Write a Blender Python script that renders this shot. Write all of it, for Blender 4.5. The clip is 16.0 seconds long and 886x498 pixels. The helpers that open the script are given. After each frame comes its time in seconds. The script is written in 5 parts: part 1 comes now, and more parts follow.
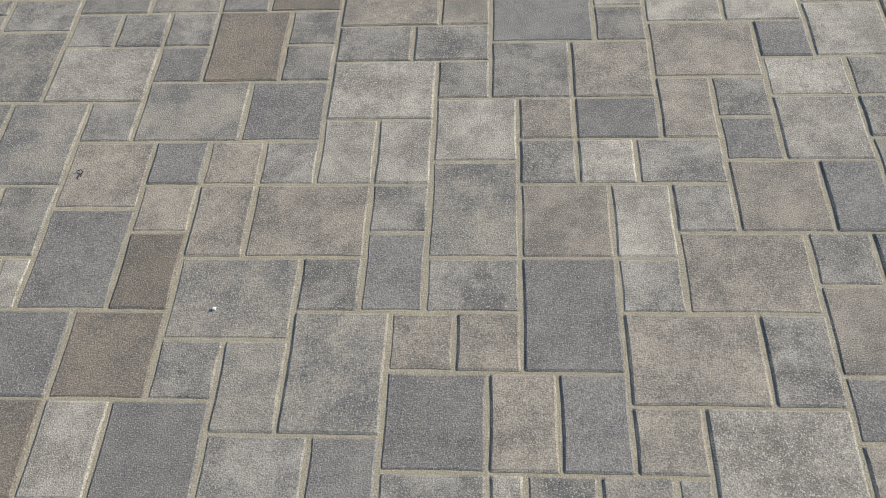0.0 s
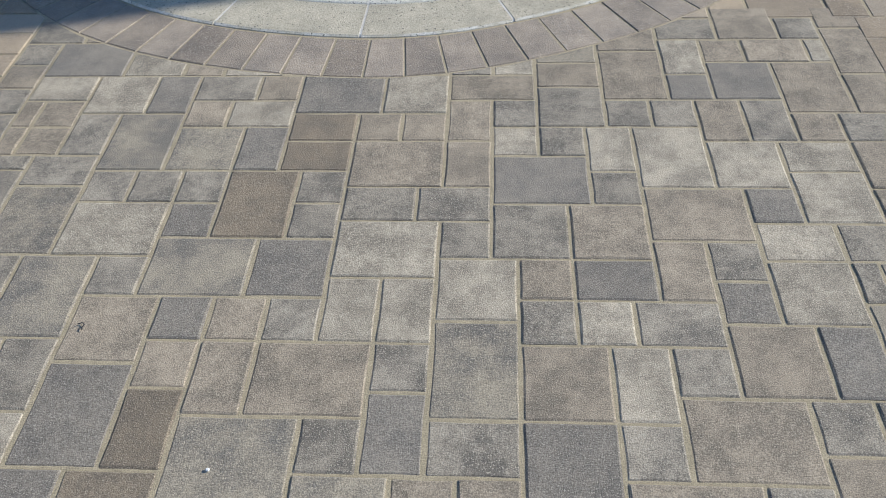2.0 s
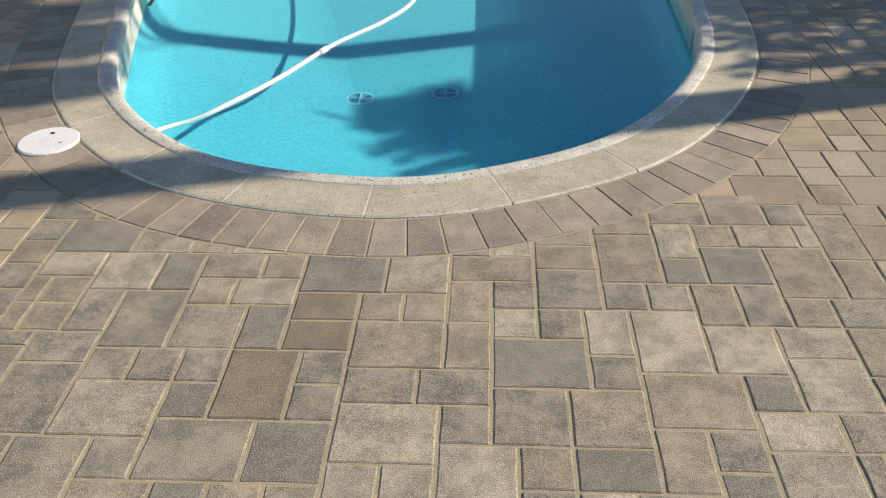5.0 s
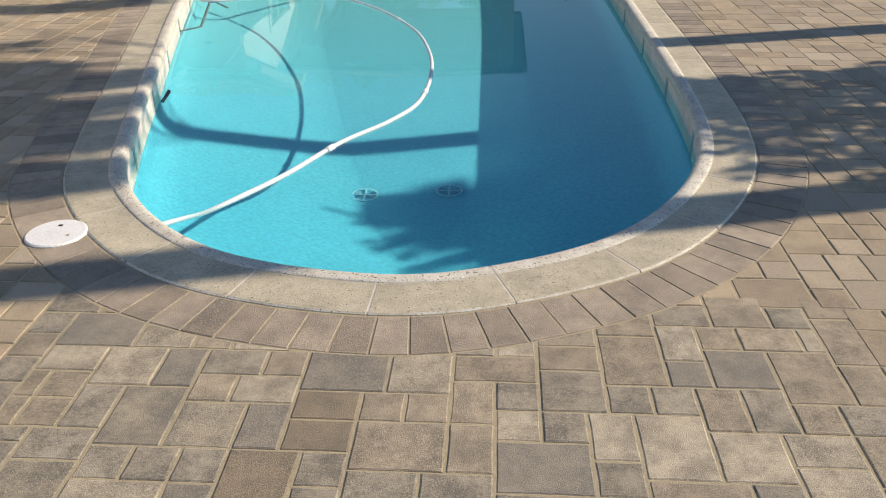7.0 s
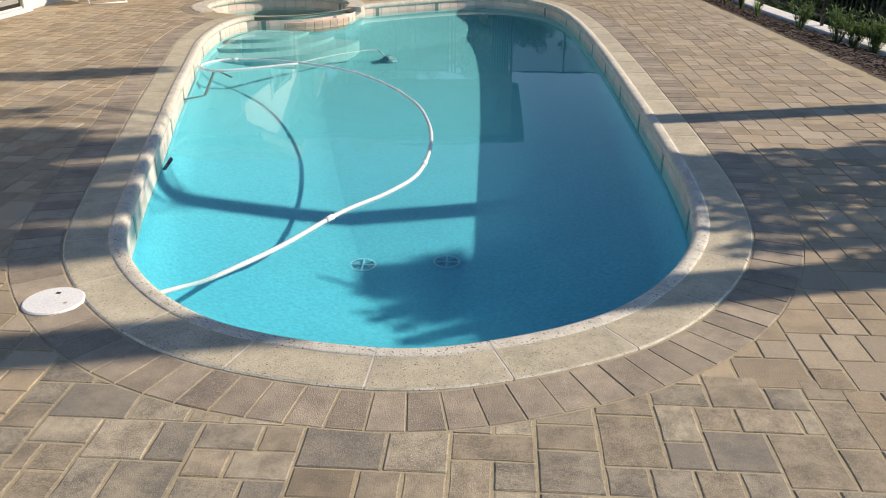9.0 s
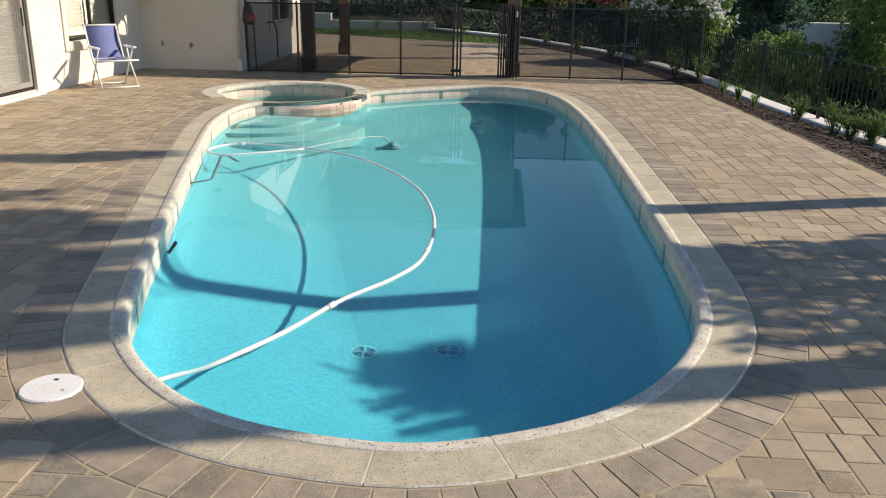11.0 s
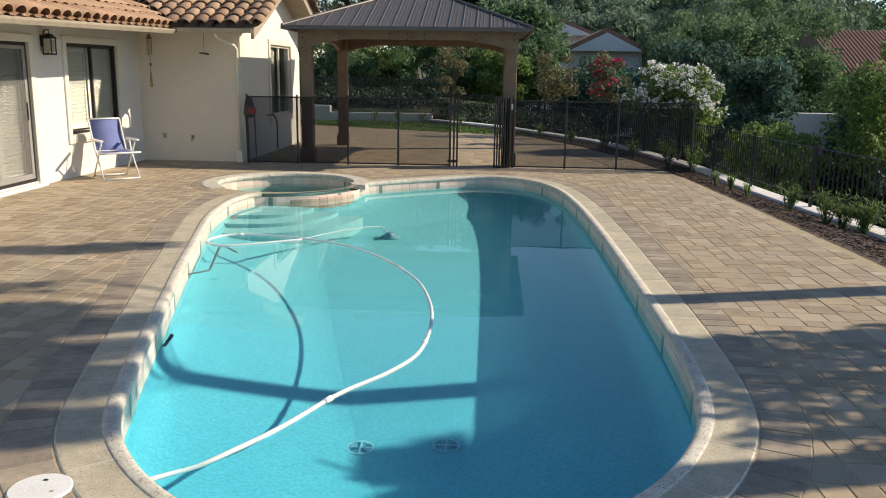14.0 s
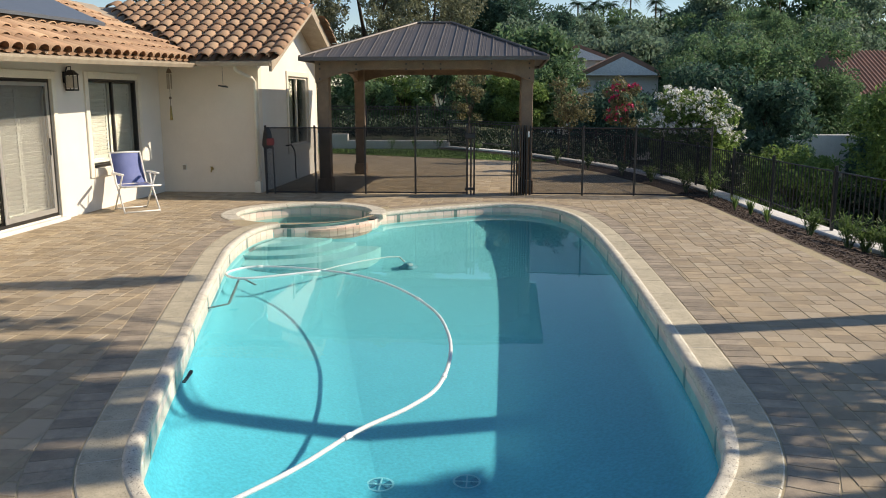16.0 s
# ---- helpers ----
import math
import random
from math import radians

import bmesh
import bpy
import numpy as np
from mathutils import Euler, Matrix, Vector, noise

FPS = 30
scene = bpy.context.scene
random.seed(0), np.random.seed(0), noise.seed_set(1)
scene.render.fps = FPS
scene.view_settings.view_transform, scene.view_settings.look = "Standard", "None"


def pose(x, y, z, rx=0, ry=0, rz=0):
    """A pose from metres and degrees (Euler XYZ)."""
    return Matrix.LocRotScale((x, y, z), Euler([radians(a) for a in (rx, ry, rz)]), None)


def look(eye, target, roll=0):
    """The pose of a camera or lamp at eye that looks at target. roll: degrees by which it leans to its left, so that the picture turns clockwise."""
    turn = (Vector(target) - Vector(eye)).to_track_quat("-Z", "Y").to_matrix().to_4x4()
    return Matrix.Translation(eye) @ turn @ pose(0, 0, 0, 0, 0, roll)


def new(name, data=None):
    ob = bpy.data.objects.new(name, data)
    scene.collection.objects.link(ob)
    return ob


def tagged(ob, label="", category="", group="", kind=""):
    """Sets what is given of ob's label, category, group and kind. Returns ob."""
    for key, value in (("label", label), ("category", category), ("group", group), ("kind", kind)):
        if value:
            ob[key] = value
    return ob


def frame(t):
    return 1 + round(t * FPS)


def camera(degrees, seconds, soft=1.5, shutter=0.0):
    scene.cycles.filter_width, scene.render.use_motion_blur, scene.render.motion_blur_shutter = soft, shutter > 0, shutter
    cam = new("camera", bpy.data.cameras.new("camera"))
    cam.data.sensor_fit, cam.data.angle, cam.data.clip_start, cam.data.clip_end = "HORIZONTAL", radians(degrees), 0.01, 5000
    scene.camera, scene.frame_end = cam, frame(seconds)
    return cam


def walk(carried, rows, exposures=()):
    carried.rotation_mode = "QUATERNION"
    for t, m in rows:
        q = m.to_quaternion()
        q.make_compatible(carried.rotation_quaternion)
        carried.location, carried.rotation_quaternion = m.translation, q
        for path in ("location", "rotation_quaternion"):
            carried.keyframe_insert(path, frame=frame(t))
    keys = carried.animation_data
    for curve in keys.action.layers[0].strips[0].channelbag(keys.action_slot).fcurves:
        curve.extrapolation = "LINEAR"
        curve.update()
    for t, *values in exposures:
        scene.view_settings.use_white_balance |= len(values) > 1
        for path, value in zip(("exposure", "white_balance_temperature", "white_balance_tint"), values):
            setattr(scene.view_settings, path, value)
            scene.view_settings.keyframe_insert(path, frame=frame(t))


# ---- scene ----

# ---------------------------------------------------------------- camera and walk
cam = camera(56.6, 16.0, soft=1.0)
PATH = [
    (0.0, (-0.0533, 0.0854, 1.4913), (-0.1823, 1.2077, -0.1591), -5.33),
    (0.5, (-0.0558, 0.0888, 1.4936), (-0.1812, 1.2786, -0.1091), -4.83),
    (1.0, (-0.0580, 0.0955, 1.5042), (-0.1842, 1.3164, -0.0748), -4.34),
    (1.5, (-0.0599, 0.1038, 1.5152), (-0.1879, 1.4011, -0.0015), -3.82),
    (2.0, (-0.0691, 0.1104, 1.5231), (-0.1859, 1.5010, 0.0904), -2.96),
    (2.5, (-0.0675, 0.1080, 1.5293), (-0.1841, 1.5078, 0.1057), -2.91),
    (3.0, (-0.0717, 0.1157, 1.5378), (-0.1859, 1.5425, 0.1410), -2.49),
    (3.5, (-0.0741, 0.1189, 1.5469), (-0.1864, 1.6025, 0.2104), -2.01),
    (4.0, (-0.0811, 0.1285, 1.5664), (-0.1919, 1.6791, 0.3081), -1.90),
    (4.5, (-0.0792, 0.1343, 1.5767), (-0.1904, 1.7405, 0.3902), -1.83),
    (5.0, (-0.0816, 0.1377, 1.5874), (-0.1917, 1.7765, 0.4463), -1.58),
    (7.5, (-0.0923, 0.1486, 1.6122), (-0.2073, 1.9243, 0.6991), -0.55),
    (8.0, (-0.0951, 0.1492, 1.6207), (-0.2071, 1.9385, 0.7342), -0.33),
    (8.5, (-0.0991, 0.1510, 1.6254), (-0.2110, 1.9548, 0.7687), 0.02),
    (9.0, (-0.1038, 0.1540, 1.6412), (-0.2124, 1.9804, 0.8334), 0.31),
    (9.5, (-0.1073, 0.1566, 1.6548), (-0.2160, 2.0111, 0.9139), 0.73),
    (12.0, (-0.1157, 0.1764, 1.6968), (-0.2350, 2.0951, 1.1450), 1.15),
    (12.5, (-0.1169, 0.1804, 1.7015), (-0.2368, 2.1116, 1.1955), 1.16),
    (13.0, (-0.1151, 0.1783, 1.7116), (-0.2340, 2.1120, 1.2150), 0.97),
    (13.5, (-0.1117, 0.1699, 1.7204), (-0.2291, 2.1147, 1.2690), 0.94),
    (14.0, (-0.1157, 0.1722, 1.7202), (-0.2334, 2.1234, 1.2974), 0.87),
    (14.5, (-0.1209, 0.1784, 1.7373), (-0.2396, 2.1332, 1.3314), 0.72),
    (15.0, (-0.1255, 0.1865, 1.7543), (-0.2527, 2.1507, 1.3993), 0.47),
    (15.5, (-0.1294, 0.1889, 1.7557), (-0.2604, 2.1521, 1.3968), 0.31),
    (16.0, (-0.1148, 0.1935, 1.7750), (-0.2782, 2.1533, 1.4110), -0.06),
]
EXPO = [(0, .07, 6100, 10), (2.5, .08, 6120, 10), (3.5, .08, 6750, 10), (5, .11, 7400, 13), (9, .12, 7650, 15), (16, .15, 7800, 13)]
walk(cam, [(t, look(eye, aim, roll)) for t, eye, aim, roll in PATH], EXPO)

# ---------------------------------------------------------------- sky and sun
SUN_EL, SUN_AZ = radians(33), radians(75)
world = bpy.data.worlds.new("sky")
scene.world = world
world.use_nodes = True
wn = world.node_tree.nodes
sky = wn.new("ShaderNodeTexSky")
sky.sky_type = "NISHITA"
sky.sun_disc = False
sky.dust_density, sky.ozone_density = 0.05, 5.0
sky.sun_elevation, sky.sun_rotation = SUN_EL, SUN_AZ
wn["Background"].inputs[1].default_value = 0.135
world.node_tree.links.new(sky.outputs[0], wn["Background"].inputs[0])
sun = new("sun", bpy.data.lights.new("sun", "SUN"))
sun.data.energy, sun.data.angle, sun.data.color = 5.0, radians(0.53), (1.0, 0.94, 0.84)
SUN_DIR = Vector((math.cos(SUN_EL) * math.sin(SUN_AZ), math.cos(SUN_EL) * math.cos(SUN_AZ), math.sin(SUN_EL)))
sun.matrix_world = look(SUN_DIR * 60, (0, 0, 0))

# ---------------------------------------------------------------- materials
def surface(name, a, b, scale=6.0, fine=90.0, rough=0.7, bump=0.25, metal=0.0, vary=0.0, island=False, speck=None, spec=0.5,
            speck_amount=0.62, speck_scale=70.0, third=None, grain=.18, cut=(.3, .7), rug=.5):
    """Two colours mixed by coarse noise, fine grain on top, bump from the grain; vary: brightness change from piece to piece."""
    m = bpy.data.materials.new(name)
    m.use_nodes = True
    n, l = m.node_tree.nodes, m.node_tree.links
    p = n["Principled BSDF"]
    p.inputs["Roughness"].default_value = rough
    p.inputs["Metallic"].default_value = metal
    p.inputs["Specular IOR Level"].default_value = spec
    geo = n.new("ShaderNodeNewGeometry")
    pos = geo.outputs["Position"]
    n1 = n.new("ShaderNodeTexNoise")
    n1.inputs["Scale"].default_value, n1.inputs["Detail"].default_value, n1.inputs["Roughness"].default_value = scale, 9.0, rug
    n2 = n.new("ShaderNodeTexNoise")
    n2.inputs["Scale"].default_value, n2.inputs["Detail"].default_value = fine, 3.0
    for k in (n1, n2):
        l.new(pos, k.inputs["Vector"])
    ramp = n.new("ShaderNodeMapRange")
    ramp.inputs[1].default_value, ramp.inputs[2].default_value = cut
    l.new(n1.outputs["Fac"], ramp.inputs[0])
    mix = n.new("ShaderNodeMix")
    mix.data_type = "RGBA"
    mix.inputs[6].default_value, mix.inputs[7].default_value = a, b
    l.new(ramp.outputs[0], mix.inputs[0])
    col = mix.outputs[2]
    rnd = None
    if vary or third:
        rnd = geo.outputs["Random Per Island"] if island else n.new("ShaderNodeObjectInfo").outputs["Random"]
    if third:
        mr = n.new("ShaderNodeMapRange")
        mr.inputs[1].default_value, mr.inputs[2].default_value = 0.35, 1.0
        frac = n.new("ShaderNodeMath")
        frac.operation = "MULTIPLY"
        frac.inputs[1].default_value = 7.31
        fr2 = n.new("ShaderNodeMath")
        fr2.operation = "FRACT"
        l.new(rnd, frac.inputs[0])
        l.new(frac.outputs[0], fr2.inputs[0])
        l.new(fr2.outputs[0], mr.inputs[0])
        m3 = n.new("ShaderNodeMix")
        m3.data_type = "RGBA"
        l.new(mr.outputs[0], m3.inputs[0])
        l.new(col, m3.inputs[6])
        m3.inputs[7].default_value = third
        col = m3.outputs[2]
    hsv = n.new("ShaderNodeHueSaturation")
    l.new(col, hsv.inputs["Color"])
    g = n.new("ShaderNodeMapRange")
    g.inputs[1].default_value, g.inputs[2].default_value = 0.25, 0.75
    g.inputs[3].default_value, g.inputs[4].default_value = 1 - grain, 1 + grain
    l.new(n2.outputs["Fac"], g.inputs[0])
    val = g.outputs[0]
    if vary:
        v = n.new("ShaderNodeMapRange")
        v.inputs[3].default_value, v.inputs[4].default_value = 1 - vary, 1 + vary
        l.new(rnd, v.inputs[0])
        mul = n.new("ShaderNodeMath")
        mul.operation = "MULTIPLY"
        l.new(val, mul.inputs[0])
        l.new(v.outputs[0], mul.inputs[1])
        val = mul.outputs[0]
    l.new(val, hsv.inputs["Value"])
    col = hsv.outputs["Color"]
    if speck:
        sp = n.new("ShaderNodeTexNoise")
        sp.inputs["Scale"].default_value, sp.inputs["Detail"].default_value = speck_scale, 1.0
        l.new(pos, sp.inputs["Vector"])
        st = n.new("ShaderNodeMapRange")
        st.inputs[1].default_value, st.inputs[2].default_value = speck_amount, speck_amount + 0.06
        l.new(sp.outputs["Fac"], st.inputs[0])
        m4 = n.new("ShaderNodeMix")
        m4.data_type = "RGBA"
        l.new(st.outputs[0], m4.inputs[0])
        l.new(col, m4.inputs[6])
        m4.inputs[7].default_value = speck
        col = m4.outputs[2]
    l.new(col, p.inputs["Base Color"])
    if bump:
        bp = n.new("ShaderNodeBump")
        bp.inputs["Strength"].default_value, bp.inputs["Distance"].default_value = bump, 0.004
        l.new(n2.outputs["Fac"], bp.inputs["Height"])
        l.new(bp.outputs["Normal"], p.inputs["Normal"])
    return m


def water_glass(name, tint, ripple, bend=1.33, mirror=1.33):
    """Clear refracting sheet with a mirror layer that grows at grazing angles."""
    m = bpy.data.materials.new(name)
    m.use_nodes = True
    n, l = m.node_tree.nodes, m.node_tree.links
    n.remove(n["Principled BSDF"])
    rf, g, f, mx = (n.new("ShaderNode" + k) for k in ("BsdfRefraction", "BsdfGlossy", "Fresnel", "MixShader"))
    rf.inputs["Color"].default_value, rf.inputs["Roughness"].default_value, rf.inputs["IOR"].default_value = tint, 0.0, bend
    g.inputs["Roughness"].default_value = 0.0
    f.inputs["IOR"].default_value = mirror
    geo, w, b = (n.new("ShaderNode" + k) for k in ("NewGeometry", "TexNoise", "Bump"))
    w.inputs["Scale"].default_value, w.inputs["Detail"].default_value = 2.2, 2.0
    b.inputs["Strength"].default_value, b.inputs["Distance"].default_value = ripple, 0.02
    l.new(geo.outputs["Position"], w.inputs["Vector"])
    l.new(w.outputs["Fac"], b.inputs["Height"])
    for k in (rf, g, f):
        l.new(b.outputs["Normal"], k.inputs["Normal"])
    l.new(f.outputs[0], mx.inputs[0])
    l.new(rf.outputs[0], mx.inputs[1])
    l.new(g.outputs[0], mx.inputs[2])
    l.new(mx.outputs[0], n["Material Output"].inputs[0])
    return m


def rgb(r, g, b):
    return (r, g, b, 1)


SAND = surface("joint sand", rgb(.45, .375, .245), rgb(.30, .255, .165), 30, 300, .95, .6, grain=.35, rug=.75)


def paver(name, a, b, fleck, scale=7.0):
    a, b, fleck = ((c[0] * 1.04, c[1], c[2] * .915, 1) for c in (a, [k * .9 for k in b], fleck))
    return surface(name, a, b, scale, 330, .9, .55, vary=.10, speck=fleck, speck_scale=300, speck_amount=.60, grain=.5, cut=(.41, .59), rug=.8)


PAVER = {
    "g": paver("grey paver", rgb(.335, .302, .25), rgb(.165, .152, .133), rgb(.42, .39, .33)),
    "l": paver("pale paver", rgb(.43, .385, .312), rgb(.25, .225, .185), rgb(.50, .46, .38)),
    "d": paver("charcoal paver", rgb(.165, .153, .138), rgb(.275, .25, .215), rgb(.34, .32, .28)),
    "t": paver("tan paver", rgb(.35, .30, .235), rgb(.21, .185, .15), rgb(.42, .37, .30)),
    "m": paver("mottled paver", rgb(.32, .285, .225), rgb(.17, .16, .145), rgb(.42, .38, .31), 5.0),
    "b": paver("brown paver", rgb(.235, .195, .145), rgb(.175, .15, .12), rgb(.33, .29, .23), 6.0),
}
PAVER_FAR = surface("paver blend", rgb(.405, .317, .207), rgb(.27, .213, .147), 5, 200, .8, .5, vary=.2, island=True, third=rgb(.36, .30, .222),
                    speck=rgb(.44, .375, .29), speck_scale=240, speck_amount=.62, grain=.3, cut=(.36, .64), rug=.7)
BORDER = surface("border paver", rgb(.365, .30, .225), rgb(.225, .19, .15), 5, 220, .85, .7, grain=.34, cut=(.38, .62), rug=.72, vary=.2, speck=rgb(.40, .36, .3), speck_scale=160, speck_amount=.63)
COPING = surface("coping stone", rgb(.53, .475, .355), rgb(.39, .35, .26), 6, 240, .85, .5, vary=.07, speck=rgb(.10, .095, .08), speck_amount=.665, speck_scale=120, grain=.28, cut=(.38, .62), rug=.75)
NOSE = surface("worn pale coping edge", rgb(.66, .63, .55), rgb(.49, .455, .37), 9, 240, .8, .5, vary=.04, grain=.25, rug=.78, cut=(.38, .62), speck=rgb(.09, .085, .07), speck_amount=.63, speck_scale=110)
LIME = surface("lime bloom on coping", rgb(.65, .62, .54), rgb(.48, .435, .33), 11, 240, .85, .45, vary=.05, speck=rgb(.10, .095, .08), speck_amount=.655, speck_scale=120, grain=.22, cut=(.44, .58), rug=.78)
GROUT = surface("pale grout", rgb(.68, .65, .58), rgb(.52, .49, .43), 20, 200, .9, .3)
def depth_tinted_plaster():
    """Pool plaster; the water's depth tint is in its colour, paler aqua towards the shallow end."""
    m = surface("pool plaster", rgb(.03, .40, .525), rgb(.04, .425, .55), 2.5, 40, .7, .05)
    n, l = m.node_tree.nodes, m.node_tree.links
    p = n["Principled BSDF"]
    old = p.inputs["Base Color"].links[0].from_socket
    geo, sep, ramp, mix = (n.new("ShaderNode" + k) for k in ("NewGeometry", "SeparateXYZ", "MapRange", "Mix"))
    mix.data_type = "RGBA"
    ramp.inputs[1].default_value, ramp.inputs[2].default_value = 4.5, 11.0
    l.new(geo.outputs["Position"], sep.inputs[0])
    l.new(sep.outputs["Y"], ramp.inputs[0])
    l.new(ramp.outputs[0], mix.inputs[0])
    l.new(old, mix.inputs[6])
    mix.inputs[7].default_value = rgb(.13, .46, .50)
    l.new(mix.outputs[2], p.inputs["Base Color"])
    return m


PLASTER = depth_tinted_plaster()
PLASTER_STEP = surface("pale step plaster", rgb(.26, .56, .57), rgb(.29, .58, .59), 2.5, 40, .7, .05)
BRICK_P = surface("pink dam brick", rgb(.58, .40, .32), rgb(.50, .34, .27), 12, 160, .7, .3, vary=.14)
PLASTER_S = surface("pale green spa plaster", rgb(.15, .40, .38), rgb(.18, .43, .41), 2.5, 40, .7, .05)
WATER = water_glass("pool water", (.80, .975, 1, 1), .035, 1.07, 1.21)
TILE_P = surface("pink waterline tile", rgb(.77, .61, .53), rgb(.71, .55, .47), 9, 160, .45, .1, vary=.10)
TILE_G = surface("green accent tile", rgb(.15, .23, .20), rgb(.18, .26, .23), 9, 160, .35, .1)
STUCCO = surface("cream stucco", rgb(.80, .72, .61), rgb(.74, .66, .555), 2, 90, .9, .3, grain=.06, rug=.65)
STUCCO_W = surface("white stucco", rgb(.79, .76, .70), rgb(.73, .70, .645), 2, 90, .9, .35, grain=.06, rug=.65)
TRIM = surface("cream trim paint", rgb(.80, .76, .66), rgb(.76, .72, .62), 4, 120, .6, .15)
WHITE = surface("white paint", rgb(.80, .80, .78), rgb(.74, .74, .72), 5, 120, .5, .1)
METAL_W = surface("white powder coat", rgb(.82, .82, .80), rgb(.78, .78, .76), 5, 90, .4, .05)
BLACK = surface("black iron paint", rgb(.018, .018, .02), rgb(.026, .026, .028), 8, 120, .45, .1)
TERRA = surface("terracotta tile", rgb(.425, .262, .162), rgb(.31, .188, .12), 9, 90, .85, .4, vary=.2, third=rgb(.47, .318, .205), rug=.7)
TERRA_FAR = surface("terracotta roof", rgb(.35, .19, .135), rgb(.27, .15, .11), 3, 40, .85, .4)
FASCIA = surface("weathered cream fascia", rgb(.44, .37, .285), rgb(.34, .28, .21), 6, 90, .7, .3)
CEDAR = surface("stained cedar", rgb(.24, .165, .11), rgb(.17, .118, .08), 6, 120, .7, .4)
STEEL = surface("brown steel roofing", rgb(.105, .096, .092), rgb(.125, .114, .108), 3, 70, .5, .1, metal=.3)
GLASS = water_glass("window glass", (.90, .93, .93, 1), .0)
# near-black that stands for the darkness of the unlit rooms
ROOM_SHADE = surface("room shade colour", rgb(.03, .03, .03), rgb(.045, .043, .04), 3, 40, .9, .1)
SHUTTER = surface("pale shutter paint", rgb(.70, .67, .60), rgb(.66, .63, .56), 4, 90, .5, .1)
BLUE = surface("blue mesh fabric", rgb(.12, .155, .35), rgb(.15, .185, .39), 8, 300, .8, .3)
HOSE = surface("pale vacuum hose", rgb(.66, .70, .70), rgb(.58, .63, .64), 8, 160, .5, .3)
GRASS = surface("lawn", rgb(.125, .215, .05), rgb(.09, .165, .04), 5, 120, .9, .8)
EARTH = surface("dry ground", rgb(.075, .085, .045), rgb(.05, .062, .032), .4, 8, .95, .5)
MULCH = surface("dark bark mulch", rgb(.046, .029, .021), rgb(.07, .046, .034), 14, 90, .95, .9)
KERB = surface("white concrete kerb", rgb(.76, .75, .72), rgb(.66, .65, .62), 4, 120, .8, .3)
BARK = surface("tree bark", rgb(.11, .08, .055), rgb(.07, .052, .038), 8, 60, .95, .8)


def foliage(name, a, b, soft=.25):
    m = surface(name, a, b, .9, 14, .6, 0, vary=.45, island=True, spec=.3)
    n, l = m.node_tree.nodes, m.node_tree.links
    p = n["Principled BSDF"]
    tr, mx = n.new("ShaderNodeBsdfTranslucent"), n.new("ShaderNodeMixShader")
    l.new(p.inputs["Base Color"].links[0].from_socket, tr.inputs["Color"])
    mx.inputs[0].default_value = soft
    l.new(p.outputs[0], mx.inputs[1])
    l.new(tr.outputs[0], mx.inputs[2])
    l.new(mx.outputs[0], n["Material Output"].inputs[0])
    return m


LEAF = foliage("green leaves", rgb(.155, .255, .12), rgb(.10, .185, .098), .45)
LEAF_DK = foliage("dark green leaves", rgb(.085, .165, .118), rgb(.058, .125, .09), .45)
# leaf green taken down to the depth of backlit, shaded planting
LEAF_SHADED = foliage("shade-darkened green leaves", rgb(.034, .066, .034), rgb(.024, .048, .027), .15)
LEAF_LT = foliage("light green leaves", rgb(.19, .29, .085), rgb(.13, .215, .07), .45)
LEAF_PINE = foliage("grey green needles", rgb(.25, .265, .165), rgb(.175, .195, .13), .35)
LEAF_RED = foliage("bronze leaves", rgb(.19, .16, .08), rgb(.13, .14, .075), .35)
# blue air haze of the distance mixed into the leaf colour
LEAF_HAZE = foliage("green leaves with haze tint", rgb(.185, .27, .185), rgb(.135, .215, .155), .45)
FLOWER_W = foliage("white blossom", rgb(.86, .86, .83), rgb(.80, .80, .76), .15)
FLOWER_R = foliage("red blossom", rgb(.62, .05, .16), rgb(.50, .035, .11), .15)

